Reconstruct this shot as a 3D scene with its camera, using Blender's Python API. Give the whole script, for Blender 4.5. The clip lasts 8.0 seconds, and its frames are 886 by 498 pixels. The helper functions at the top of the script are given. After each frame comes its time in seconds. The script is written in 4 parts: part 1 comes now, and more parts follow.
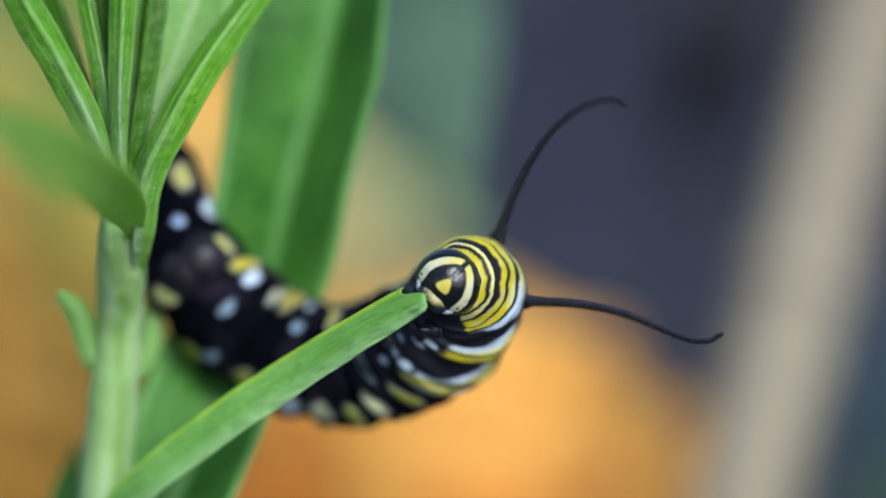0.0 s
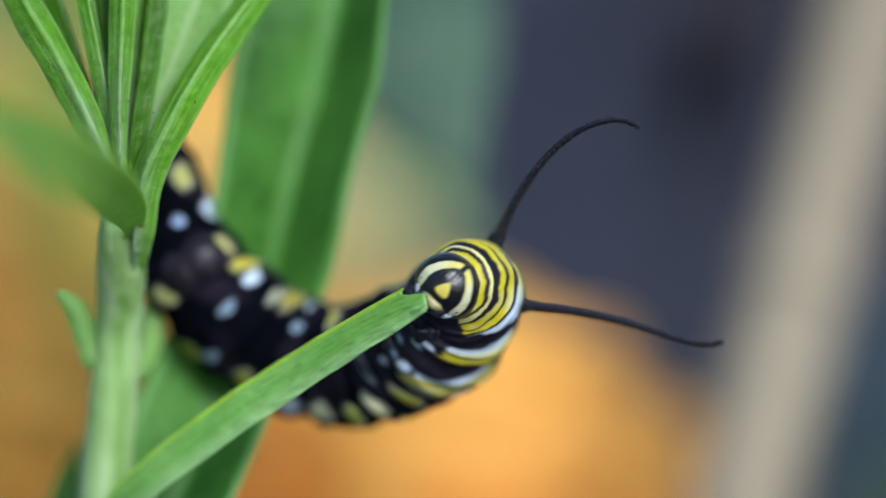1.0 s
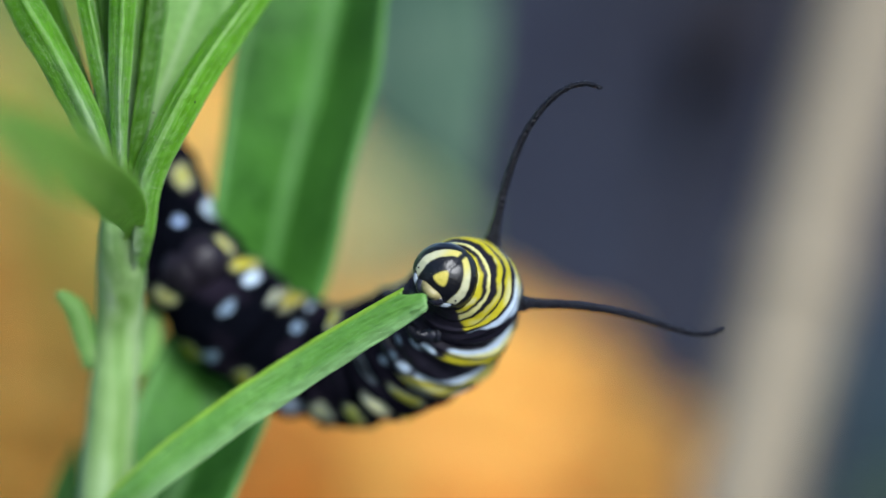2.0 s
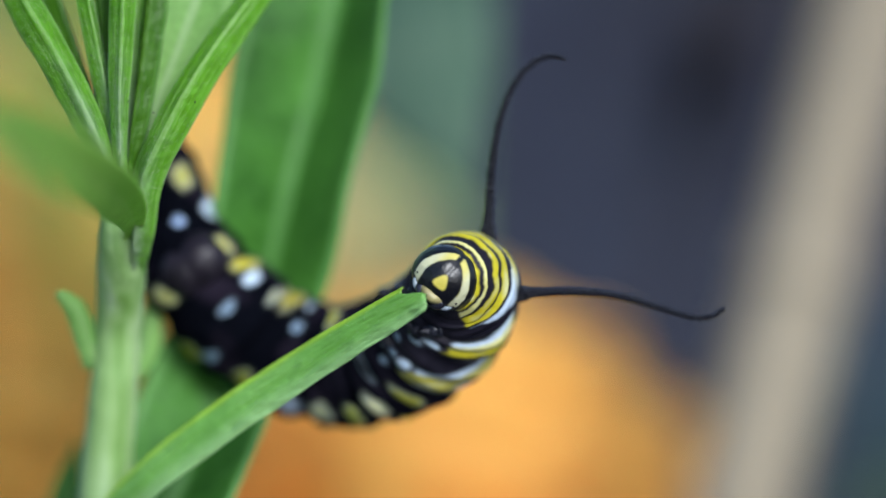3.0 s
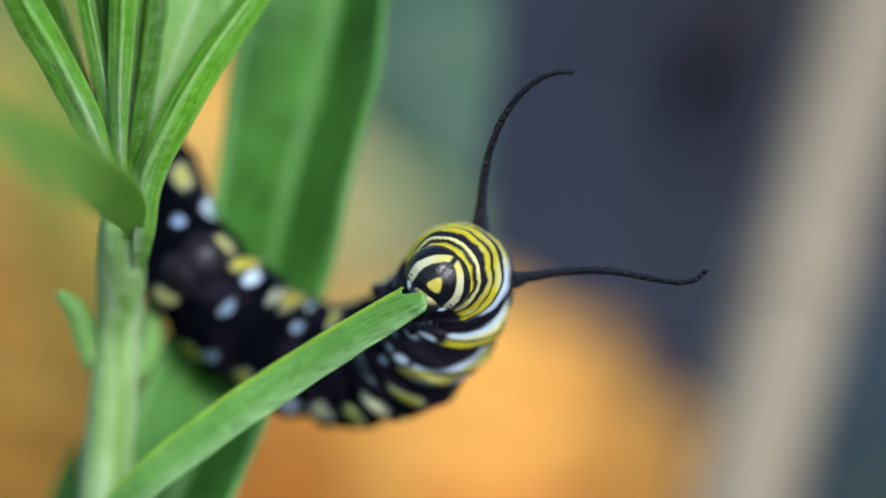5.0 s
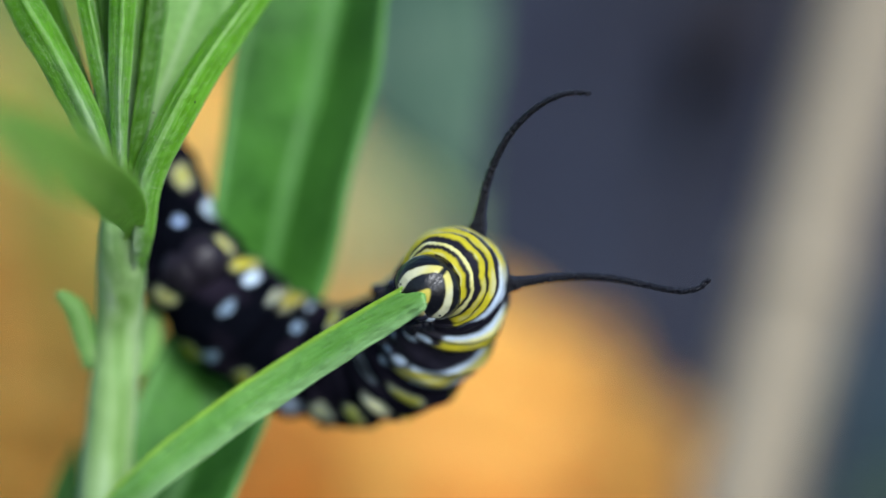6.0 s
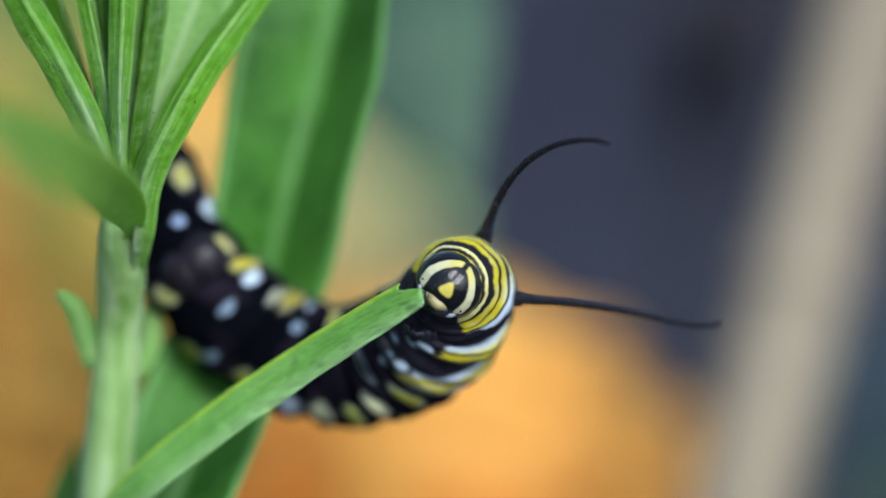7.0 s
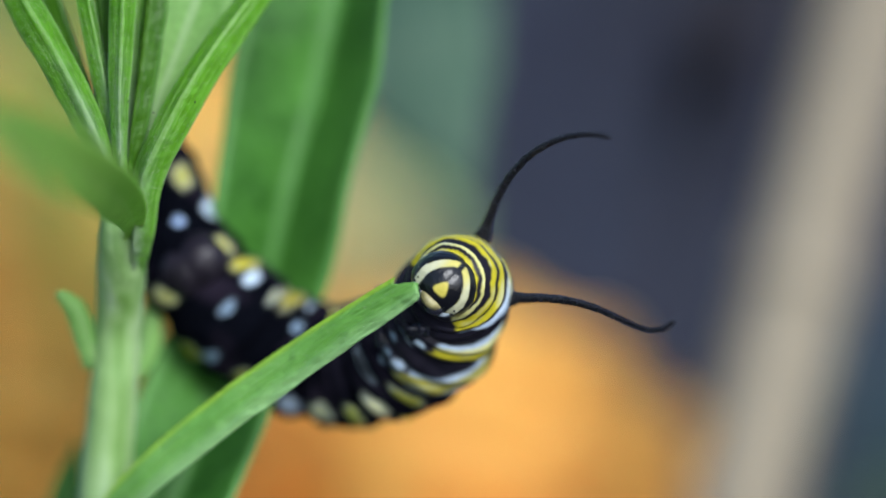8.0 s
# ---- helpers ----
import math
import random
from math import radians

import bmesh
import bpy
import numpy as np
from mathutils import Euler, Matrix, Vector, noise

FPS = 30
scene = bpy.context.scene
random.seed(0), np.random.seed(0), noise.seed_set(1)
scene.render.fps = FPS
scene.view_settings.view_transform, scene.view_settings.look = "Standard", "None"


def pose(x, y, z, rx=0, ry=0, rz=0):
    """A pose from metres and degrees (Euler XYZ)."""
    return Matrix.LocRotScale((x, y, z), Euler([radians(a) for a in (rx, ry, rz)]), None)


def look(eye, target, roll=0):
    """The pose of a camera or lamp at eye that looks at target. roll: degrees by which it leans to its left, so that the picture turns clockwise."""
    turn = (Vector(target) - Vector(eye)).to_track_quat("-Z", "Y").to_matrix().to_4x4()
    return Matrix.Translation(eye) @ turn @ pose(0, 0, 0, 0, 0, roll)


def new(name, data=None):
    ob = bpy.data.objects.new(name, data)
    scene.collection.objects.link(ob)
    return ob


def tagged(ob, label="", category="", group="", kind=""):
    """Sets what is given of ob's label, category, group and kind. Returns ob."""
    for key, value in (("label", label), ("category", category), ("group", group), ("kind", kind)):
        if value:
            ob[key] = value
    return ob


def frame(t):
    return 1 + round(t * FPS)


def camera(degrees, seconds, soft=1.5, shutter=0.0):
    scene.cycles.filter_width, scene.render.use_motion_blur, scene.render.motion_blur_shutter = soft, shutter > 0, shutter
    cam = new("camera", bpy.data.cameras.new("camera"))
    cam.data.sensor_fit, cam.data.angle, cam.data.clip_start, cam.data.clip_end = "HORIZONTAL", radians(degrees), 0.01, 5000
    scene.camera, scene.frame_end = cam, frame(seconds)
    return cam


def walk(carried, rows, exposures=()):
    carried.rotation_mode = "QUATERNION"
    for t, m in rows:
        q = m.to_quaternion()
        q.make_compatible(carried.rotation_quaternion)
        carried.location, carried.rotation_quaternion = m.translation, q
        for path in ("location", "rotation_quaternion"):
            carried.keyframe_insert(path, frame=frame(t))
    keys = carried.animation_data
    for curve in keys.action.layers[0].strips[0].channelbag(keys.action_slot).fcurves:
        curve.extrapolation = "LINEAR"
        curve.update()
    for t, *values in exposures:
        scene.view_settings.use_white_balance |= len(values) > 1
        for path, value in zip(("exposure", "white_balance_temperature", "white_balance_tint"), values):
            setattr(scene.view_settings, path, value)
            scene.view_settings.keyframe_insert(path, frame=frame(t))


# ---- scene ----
# A still macro camera: a focus plane 36 mm wide, 0.18 m before the lens
MM = 0.001
STAGE = pose(0, 0, 0.32, -12, 0, 0)          # x right, y away from the lens, z up the picture; its origin is the focus point
STAGE_TURN = STAGE.to_3x3()


def mm(p):
    """World place of a stage point in millimetres."""
    return STAGE @ (Vector(p) * MM)


def heading(p):
    return (STAGE_TURN @ Vector(p)).normalized()


cam = camera(11.42, 8.0, soft=1.5, shutter=0.5)
CAMERA_POSE = STAGE @ pose(0, -0.18, 0, 90, 0, 0)
walk(cam, [(0.0, CAMERA_POSE), (8.0, CAMERA_POSE)], exposures=[(0.0, 0.5, 5930, 8), (8.0, 0.5, 5930, 8)])
cam.data.dof.use_dof = True
cam.data.dof.focus_distance = 0.1772
cam.data.dof.aperture_fstop = 12.5

# ---- light: bright overcast sky, soft sun from above and behind the camera ----
world = bpy.data.worlds.new("overcast_sky")
scene.world = world
world.use_nodes = True
wn = world.node_tree
sky = wn.nodes.new("ShaderNodeTexSky")
sky.sky_type = "NISHITA"
sky.sun_disc = False
sky.sun_elevation, sky.sun_rotation = radians(40), radians(154)
sky.air_density, sky.dust_density, sky.ozone_density = 1.0, 2.0, 1.5
wn.nodes["Background"].inputs["Strength"].default_value = 0.12
wn.links.new(sky.outputs["Color"], wn.nodes["Background"].inputs["Color"])
sun = new("sun", bpy.data.lights.new("sun", "SUN"))
sun.data.energy, sun.data.angle, sun.data.color = 2.3, radians(30), (1.0, 0.98, 0.95)
sun.matrix_world = look((0.42, -0.85, 1.1), (0, 0, 0.3))


# ---- materials ----
class Nodes:
    """A small wrapper to write node trees briefly."""

    def __init__(self, name):
        self.mat = bpy.data.materials.new(name)
        self.mat.use_nodes = True
        self.tree = self.mat.node_tree
        self.shader = self.tree.nodes["Principled BSDF"]
        self.coords = self.add("ShaderNodeTexCoord")

    def add(self, kind, **values):
        n = self.tree.nodes.new(kind)
        for key, value in values.items():
            n.inputs[key].default_value = value
        return n

    def link(self, a, b):
        self.tree.links.new(a, b)

    def noise(self, scale, detail=4.0, stretch=None):
        n = self.add("ShaderNodeTexNoise", Scale=scale, Detail=detail)
        if stretch:
            m = self.add("ShaderNodeMapping")
            m.inputs["Scale"].default_value = stretch
            self.link(self.coords.outputs["Object"], m.inputs["Vector"])
            self.link(m.outputs["Vector"], n.inputs["Vector"])
        else:
            self.link(self.coords.outputs["Object"], n.inputs["Vector"])
        return n.outputs["Fac"]

    def ramp(self, fac, *stops):
        n = self.add("ShaderNodeValToRGB")
        el = n.color_ramp.elements
        while len(el) < len(stops):
            el.new(0.5)
        for e, (at, c) in zip(el, stops):
            e.position = at
            e.color = (*c, 1) if len(c) == 3 else c
        self.link(fac, n.inputs["Fac"])
        return n.outputs["Color"]

    def mix(self, fac, a, b, mode="MIX"):
        n = self.add("ShaderNodeMix")
        n.data_type, n.blend_type = "RGBA", mode
        for socket, v in ((n.inputs[0], fac), (n.inputs[6], a), (n.inputs[7], b)):
            if hasattr(v, "is_linked"):
                self.link(v, socket)
            elif isinstance(v, tuple):
                socket.default_value = (*v, 1)
            else:
                socket.default_value = v
        return n.outputs[2]

    def math(self, op, a, b=0.0):
        n = self.add("ShaderNodeMath")
        n.operation = op
        for socket, v in zip(n.inputs, (a, b)):
            if hasattr(v, "is_linked"):
                self.link(v, socket)
            else:
                socket.default_value = v
        return n.outputs[0]

    def attribute(self, name):
        n = self.add("ShaderNodeAttribute")
        n.attribute_name = name
        return n

    def set(self, **values):
        for key, v in values.items():
            socket = self.shader.inputs[key.replace("_", " ")]
            if hasattr(v, "is_linked"):
                self.link(v, socket)
            else:
                socket.default_value = (*v, 1) if isinstance(v, tuple) and len(v) == 3 else v

    def bump(self, height, strength, distance):
        n = self.add("ShaderNodeBump", Strength=strength, Distance=distance)
        self.link(height, n.inputs["Height"])
        self.link(n.outputs["Normal"], self.shader.inputs["Normal"])
        return n


def leaf_material(name, dark, light, rib, under, translucent=0.3, rough=0.5, veins=0.16, rib_share=0.75, relief=0.5, streaks=0.1, margins=False, mottle=0.35, gloss=0.35, bloom=0.0):
    """A leaf: u across in the attribute's x, v along in its y, side (upper or under) in z."""
    m = Nodes(name)
    at = m.attribute("leaf")
    sep = m.add("ShaderNodeSeparateXYZ")
    m.link(at.outputs["Vector"], sep.inputs[0])
    u, v, low = sep.outputs[0], sep.outputs[1], sep.outputs[2]
    au = m.math("ABSOLUTE", u)
    base = m.mix(m.ramp(m.noise(260, 5), (0.35, (0, 0, 0)), (0.68, (1, 1, 1))), dark, light)
    base = m.mix(m.math("MULTIPLY", low, 0.75), base, under)
    fine = m.noise(2600, 3)
    base = m.mix(m.math("MULTIPLY", m.ramp(fine, (0.42, (0, 0, 0)), (0.75, (1, 1, 1))), mottle), base, tuple(min(1.0, c * 1.7 + 0.02) for c in light))
    # fine lengthwise nerves and a pale down
    along = m.add("ShaderNodeCombineXYZ")
    m.link(m.math("MULTIPLY", u, 5.0), along.inputs[0])
    m.link(m.math("MULTIPLY", v, 2.0), along.inputs[1])
    m.link(low, along.inputs[2])
    nerve = m.add("ShaderNodeTexNoise", Scale=2.2, Detail=3.0)
    m.link(along.outputs[0], nerve.inputs["Vector"])
    base = m.mix(m.math("MULTIPLY", m.ramp(nerve.outputs["Fac"], (0.5, (0, 0, 0)), (0.72, (1, 1, 1))), streaks), base, rib)
    # dark streaks put the shade of the blade's valleys into the colour
    base = m.mix(m.math("MULTIPLY", m.ramp(nerve.outputs["Fac"], (0.28, (1, 1, 1)), (0.45, (0, 0, 0))), streaks), base, tuple(c * 0.3 for c in dark))
    # side veins run slanting from the midrib
    slant = m.math("SUBTRACT", m.math("MULTIPLY", v, 70.0), m.math("MULTIPLY", au, 9.0))
    wob = m.math("ADD", slant, m.math("MULTIPLY", m.noise(500, 2), 3.0))
    vein = m.math("POWER", m.math("ABSOLUTE", m.math("SINE", wob)), 14.0)
    base = m.mix(m.math("MULTIPLY", vein, veins), base, rib)
    mid = m.ramp(au, (0.0, (1, 1, 1)), (0.06, (0.8, 0.8, 0.8)), (0.17, (0, 0, 0)))
    base = m.mix(m.math("MULTIPLY", mid, rib_share), base, rib)
    edge = m.ramp(au, (0.80, (0, 0, 0)), (0.97, (1, 1, 1)))
    base = m.mix(m.math("MULTIPLY", edge, 0.8), base, tuple(min(1.0, c * 1.35 + 0.05) for c in light))
    if bloom:
        # pale waxy down on the keel toward the base
        low_part = m.ramp(v, (0.08, (1, 1, 1)), (0.55, (0, 0, 0)))
        keel = m.ramp(au, (0.1, (1, 1, 1)), (0.6, (0.1, 0.1, 0.1)))
        patchy = m.ramp(m.noise(1800, 3), (0.3, (0.3, 0.3, 0.3)), (0.6, (1, 1, 1)))
        base = m.mix(m.math("MULTIPLY", m.math("MULTIPLY", m.math("MULTIPLY", low_part, keel), patchy), bloom), base, (0.44, 0.57, 0.38))
    if margins:
        base = m.mix(m.ramp(u, (0.15, (0, 0, 0)), (1.0, (0.75, 0.75, 0.75))), base, (0.33, 0.54, 0.24))
        base = m.mix(m.ramp(m.math("MULTIPLY", u, -1.0), (0.66, (0, 0, 0)), (0.90, (0.9, 0.9, 0.9))), base, (0.32, 0.54, 0.03))
    m.set(Base_Color=base, Roughness=rough)
    m.shader.inputs["Specular IOR Level"].default_value = gloss
    h = m.math("ADD", m.math("MULTIPLY", m.noise(1500, 4), 0.5), m.math("MULTIPLY", vein, -veins))
    h = m.math("ADD", h, m.math("MULTIPLY", m.noise(1100, 3), relief))
    m.bump(h, 0.7, 0.00025)
    tr = m.add("ShaderNodeBsdfTranslucent")
    m.link(m.mix(0.5, base, tuple(min(1.0, c * 1.4) for c in light)), tr.inputs["Color"])
    sh = m.add("ShaderNodeMixShader", Fac=translucent)
    m.link(m.shader.outputs[0], sh.inputs[1])
    m.link(tr.outputs[0], sh.inputs[2])
    m.link(sh.outputs[0], m.tree.nodes["Material Output"].inputs["Surface"])
    return m.mat


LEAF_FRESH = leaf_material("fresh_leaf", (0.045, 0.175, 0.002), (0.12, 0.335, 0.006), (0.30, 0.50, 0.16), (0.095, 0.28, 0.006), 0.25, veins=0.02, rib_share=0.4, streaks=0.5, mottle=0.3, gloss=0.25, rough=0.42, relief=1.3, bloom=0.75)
# darker copy of the fresh leaf: shade between crown leaves put into its colour
LEAF_SHADED = leaf_material("shaded_green_leaf", (0.020, 0.085, 0.001), (0.048, 0.155, 0.002), (0.14, 0.30, 0.04), (0.04, 0.125, 0.002), 0.2, veins=0.02, rib_share=0.2, streaks=0.4, mottle=0.15, gloss=0.2, rough=0.42, relief=1.3)
LEAF_CHEWED = leaf_material("wrinkled_leaf", (0.15, 0.37, 0.06), (0.215, 0.46, 0.10), (0.13, 0.33, 0.04), (0.26, 0.5, 0.18), 0.25, veins=0.03, rib_share=0.4, relief=0.55, streaks=0.3, margins=True, mottle=0.12, gloss=0.45, rough=0.42)
LEAF_OLIVE = leaf_material("olive_leaf", (0.12, 0.19, 0.02), (0.19, 0.26, 0.035), (0.24, 0.3, 0.06), (0.17, 0.24, 0.035), 0.3)
LEAF_PALE = leaf_material("pale_leaf_underside", (0.20, 0.41, 0.09), (0.27, 0.48, 0.13), (0.40, 0.58, 0.26), (0.27, 0.47, 0.13), 0.45, veins=0.04)
LEAF_YOUNG = leaf_material("young_downy_leaf", (0.26, 0.48, 0.07), (0.33, 0.55, 0.10), (0.40, 0.60, 0.18), (0.30, 0.53, 0.09), 0.5, veins=0.02, rib_share=0.4)
LEAF_BROAD = leaf_material("broad_leaf", (0.022, 0.095, 0.008), (0.07, 0.22, 0.026), (0.10, 0.26, 0.055), (0.055, 0.16, 0.02), 0.15, veins=0.08)
LEAF_TEAL = leaf_material("dark_teal_leaf", (0.012, 0.035, 0.045), (0.02, 0.05, 0.06), (0.03, 0.07, 0.08), (0.02, 0.045, 0.055), 0.1, 0.6)
LEAF_BLUE = leaf_material("blue_green_leaf", (0.045, 0.092, 0.058), (0.064, 0.122, 0.074), (0.09, 0.155, 0.10), (0.06, 0.115, 0.072), 0.2, 0.6)


def stem_material():
    m = Nodes("stem_skin")
    streak = m.noise(900, 4, (1, 1, 0.08))
    c = m.ramp(streak, (0.32, (0.14, 0.28, 0.05)), (0.5, (0.26, 0.42, 0.14)), (0.68, (0.41, 0.56, 0.29)))
    c = m.mix(m.math("MULTIPLY", m.ramp(m.noise(140, 3), (0.55, (0, 0, 0)), (0.8, (1, 1, 1))), 0.4), c, (0.30, 0.32, 0.14))
    m.set(Base_Color=c, Roughness=0.55)
    m.bump(m.noise(2500, 3, (1, 1, 0.2)), 0.5, 0.0001)
    return m.mat


STEM = stem_material()


def skin_material(name, rough, coat, bump, grain=2200, gloss=0.06, coat_rough=0.15):
    """Caterpillar skin: its pigment is stored on the mesh."""
    m = Nodes(name)
    pig = m.attribute("pigment").outputs["Color"]
    n = m.noise(grain, 4)
    c = m.mix(m.math("MULTIPLY", m.ramp(n, (0.3, (1, 1, 1)), (0.7, (0, 0, 0))), 0.35), pig, (0.55, 0.55, 0.5), "MULTIPLY")
    m.set(Base_Color=c, Roughness=rough)
    m.shader.inputs["Coat Weight"].default_value = coat
    m.shader.inputs["Coat Roughness"].default_value = coat_rough
    m.shader.inputs["Specular IOR Level"].default_value = gloss
    m.bump(m.math("ADD", n, m.math("MULTIPLY", m.noise(grain * 0.25, 2), 1.5)), bump, 0.00006)
    return m.mat


SKIN = skin_material("caterpillar_skin", 0.36, 0.03, 0.8, gloss=0.10)
HIND_SKIN = skin_material("dull_hind_skin", 0.5, 0.0, 0.8, gloss=0.0)
SHELL = skin_material("head_shell", 0.3, 0.7, 1.0, 1500, 0.15, 0.3)


def plain(name, a, b, scale, rough=0.6, bump=0.0, metal=0.0, stretch=None, dist=0.0003, gloss=0.5):
    m = Nodes(name)
    n = m.noise(scale, 5, stretch)
    big = m.noise(scale * 0.17, 3, stretch)
    c = m.mix(m.ramp(n, (0.3, (0, 0, 0)), (0.7, (1, 1, 1))), a, b)
    c = m.mix(m.math("MULTIPLY", m.ramp(big, (0.4, (0, 0, 0)), (0.7, (1, 1, 1))), 0.5), c, tuple(x * 0.6 for x in a))
    m.set(Base_Color=c, Roughness=rough, Metallic=metal)
    m.shader.inputs["Specular IOR Level"].default_value = gloss
    if bump:
        m.bump(n, bump, dist)
    return m.mat


TENTACLE = plain("black_tentacle_skin", (0.003, 0.003, 0.006), (0.011, 0.012, 0.020), 5200, 0.36, 1.0, dist=0.0003, gloss=0.34)
LEG_BLACK = plain("glossy_black_leg", (0.006, 0.006, 0.010), (0.03, 0.032, 0.05), 2200, 0.22, 0.4)
DOWN = plain("pale_leaf_down", (0.44, 0.55, 0.36), (0.6, 0.68, 0.54), 2000, 0.6)
LEG_DARK = plain("dark_fleshy_leg", (0.006, 0.005, 0.008), (0.022, 0.017, 0.026), 700, 0.38, 0.4, gloss=0.25)
LABRUM = plain("tan_mouthpart", (0.16, 0.14, 0.06), (0.56, 0.50, 0.22), 1500, 0.3, 0.4, gloss=0.4)
FEELER = plain("pale_feeler_skin", (0.10, 0.13, 0.17), (0.42, 0.49, 0.55), 1800, 0.35, 0.4)
SHADE_PURPLE_LEAF = plain("shade_purple_leaf", (0.008, 0.006, 0.010), (0.018, 0.013, 0.020), 60, 0.7, 0.3, dist=0.001)
CANE_SKIN = plain("weathered_cane", (0.27, 0.225, 0.155), (0.36, 0.31, 0.22), 300, 0.7, 0.5, stretch=(1, 1, 0.06))


def ground_material():
    m = Nodes("slate_mulch_soil")
    # near-black slate tones: the soil's shade is put into its colour
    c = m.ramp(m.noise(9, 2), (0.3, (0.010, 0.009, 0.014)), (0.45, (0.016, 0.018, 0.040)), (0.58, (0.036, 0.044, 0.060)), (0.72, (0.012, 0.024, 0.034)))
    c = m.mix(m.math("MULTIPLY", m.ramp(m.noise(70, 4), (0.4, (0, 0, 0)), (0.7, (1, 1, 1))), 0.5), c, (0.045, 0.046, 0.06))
    m.set(Base_Color=c, Roughness=0.9)
    m.bump(m.noise(60, 4), 0.6, 0.01)
    return m.mat


GROUND = ground_material()
BOULDER = plain("dark_slate_stone", (0.010, 0.008, 0.011), (0.022, 0.018, 0.024), 20, 0.85, 0.5, dist=0.004)
CHIPS = plain("slate_chips", (0.009, 0.011, 0.028), (0.032, 0.037, 0.064), 25, 0.8, 0.5, dist=0.003)


def petal_material(name, deep, light, rim):
    m = Nodes(name)
    at = m.attribute("leaf")
    sep = m.add("ShaderNodeSeparateXYZ")
    m.link(at.outputs["Vector"], sep.inputs[0])
    au = m.math("ABSOLUTE", sep.outputs[0])
    c = m.ramp(m.noise(200, 4), (0.3, deep), (0.7, light))
    c = m.mix(m.math("MULTIPLY", m.ramp(au, (0.6, (0, 0, 0)), (1.0, (1, 1, 1))), 0.4), c, rim)
    each = m.add("ShaderNodeObjectInfo").outputs["Random"]
    c = m.mix(m.ramp(each, (0.45, (0, 0, 0)), (1.0, (0.5, 0.5, 0.5))), c, rim)
    m.set(Base_Color=c, Roughness=0.6)
    tr = m.add("ShaderNodeBsdfTranslucent")
    m.link(c, tr.inputs["Color"])
    sh = m.add("ShaderNodeMixShader", Fac=0.45)
    m.link(m.shader.outputs[0], sh.inputs[1])
    m.link(tr.outputs[0], sh.inputs[2])
    m.link(sh.outputs[0], m.tree.nodes["Material Output"].inputs["Surface"])
    return m.mat


PETAL = petal_material("orange_petal", (0.97, 0.58, 0.11), (0.98, 0.69, 0.17), (0.92, 0.40, 0.06))
PETAL_DULL = petal_material("dull_orange_petal", (0.97, 0.70, 0.18), (1.0, 0.78, 0.25), (0.92, 0.58, 0.13))
PETAL_YELLOW = petal_material("pale_yellow_petal", (0.64, 0.56, 0.25), (0.74, 0.65, 0.31), (0.62, 0.50, 0.19))


# ---- building tools ----
def thing(name, origin, label, category, group=""):
    """An Empty at a thing's base."""
    ob = new(name)
    ob.empty_display_size = 0.005
    ob.location = origin
    return tagged(ob, label, category, group)


def world_origin(ob):
    p = Vector((0, 0, 0))
    while ob is not None:
        p = p + ob.location
        ob = ob.parent
    return p


def part(name, verts, faces, material, parent=None, label="", origin=None, pigment=None, leafmap=None, smooth=True):
    """One mesh object from world-space verts, under a thing or a part, its origin where it turns."""
    origin = Vector(origin) if origin is not None else (world_origin(parent) if parent else Vector((0, 0, 0)))
    me = bpy.data.meshes.new(name)
    me.from_pydata([tuple(Vector(v) - origin) for v in verts], [], faces)
    if pigment is not None:
        a = me.color_attributes.new("pigment", "FLOAT_COLOR", "POINT")
        a.data.foreach_set("color", np.asarray([(*c, 1.0) for c in pigment], dtype=np.float32).ravel())
    if leafmap is not None:
        a = me.attributes.new("leaf", "FLOAT_VECTOR", "POINT")
        a.data.foreach_set("vector", np.asarray(leafmap, dtype=np.float32).ravel())
    me.materials.append(material)
    bm = bmesh.new()
    bm.from_mesh(me)
    bmesh.ops.recalc_face_normals(bm, faces=bm.faces)
    for f in bm.faces:
        f.smooth = smooth
    bm.to_mesh(me)
    bm.free()
    ob = new(name, me)
    if parent:
        ob.parent = parent
        ob.location = origin - world_origin(parent)
    else:
        ob.location = origin
    if label:
        tagged(ob, label)
    return ob


def spline(keys, t):
    """Catmull-Rom through rows of numbers, t in key steps."""
    n = len(keys) - 1
    i = max(0, min(n - 1, int(math.floor(t))))
    f = t - i
    a, b, c, d = (np.asarray(keys[max(0, min(n, j))], dtype=float) for j in (i - 1, i, i + 1, i + 2))
    return 0.5 * (2 * b + (c - a) * f + (2 * a - 5 * b + 4 * c - d) * f * f + (3 * b - a - 3 * c + d) * f ** 3)


def grid_faces(rings, sides, caps=True, start=0):
    faces = []
    for i in range(rings - 1):
        for j in range(sides):
            a, b = start + i * sides + j, start + i * sides + (j + 1) % sides
            faces.append((a, b, b + sides, a + sides))
    if caps:
        faces.append(tuple(start + j for j in reversed(range(sides))))
        faces.append(tuple(start + (rings - 1) * sides + j for j in range(sides)))
    return faces


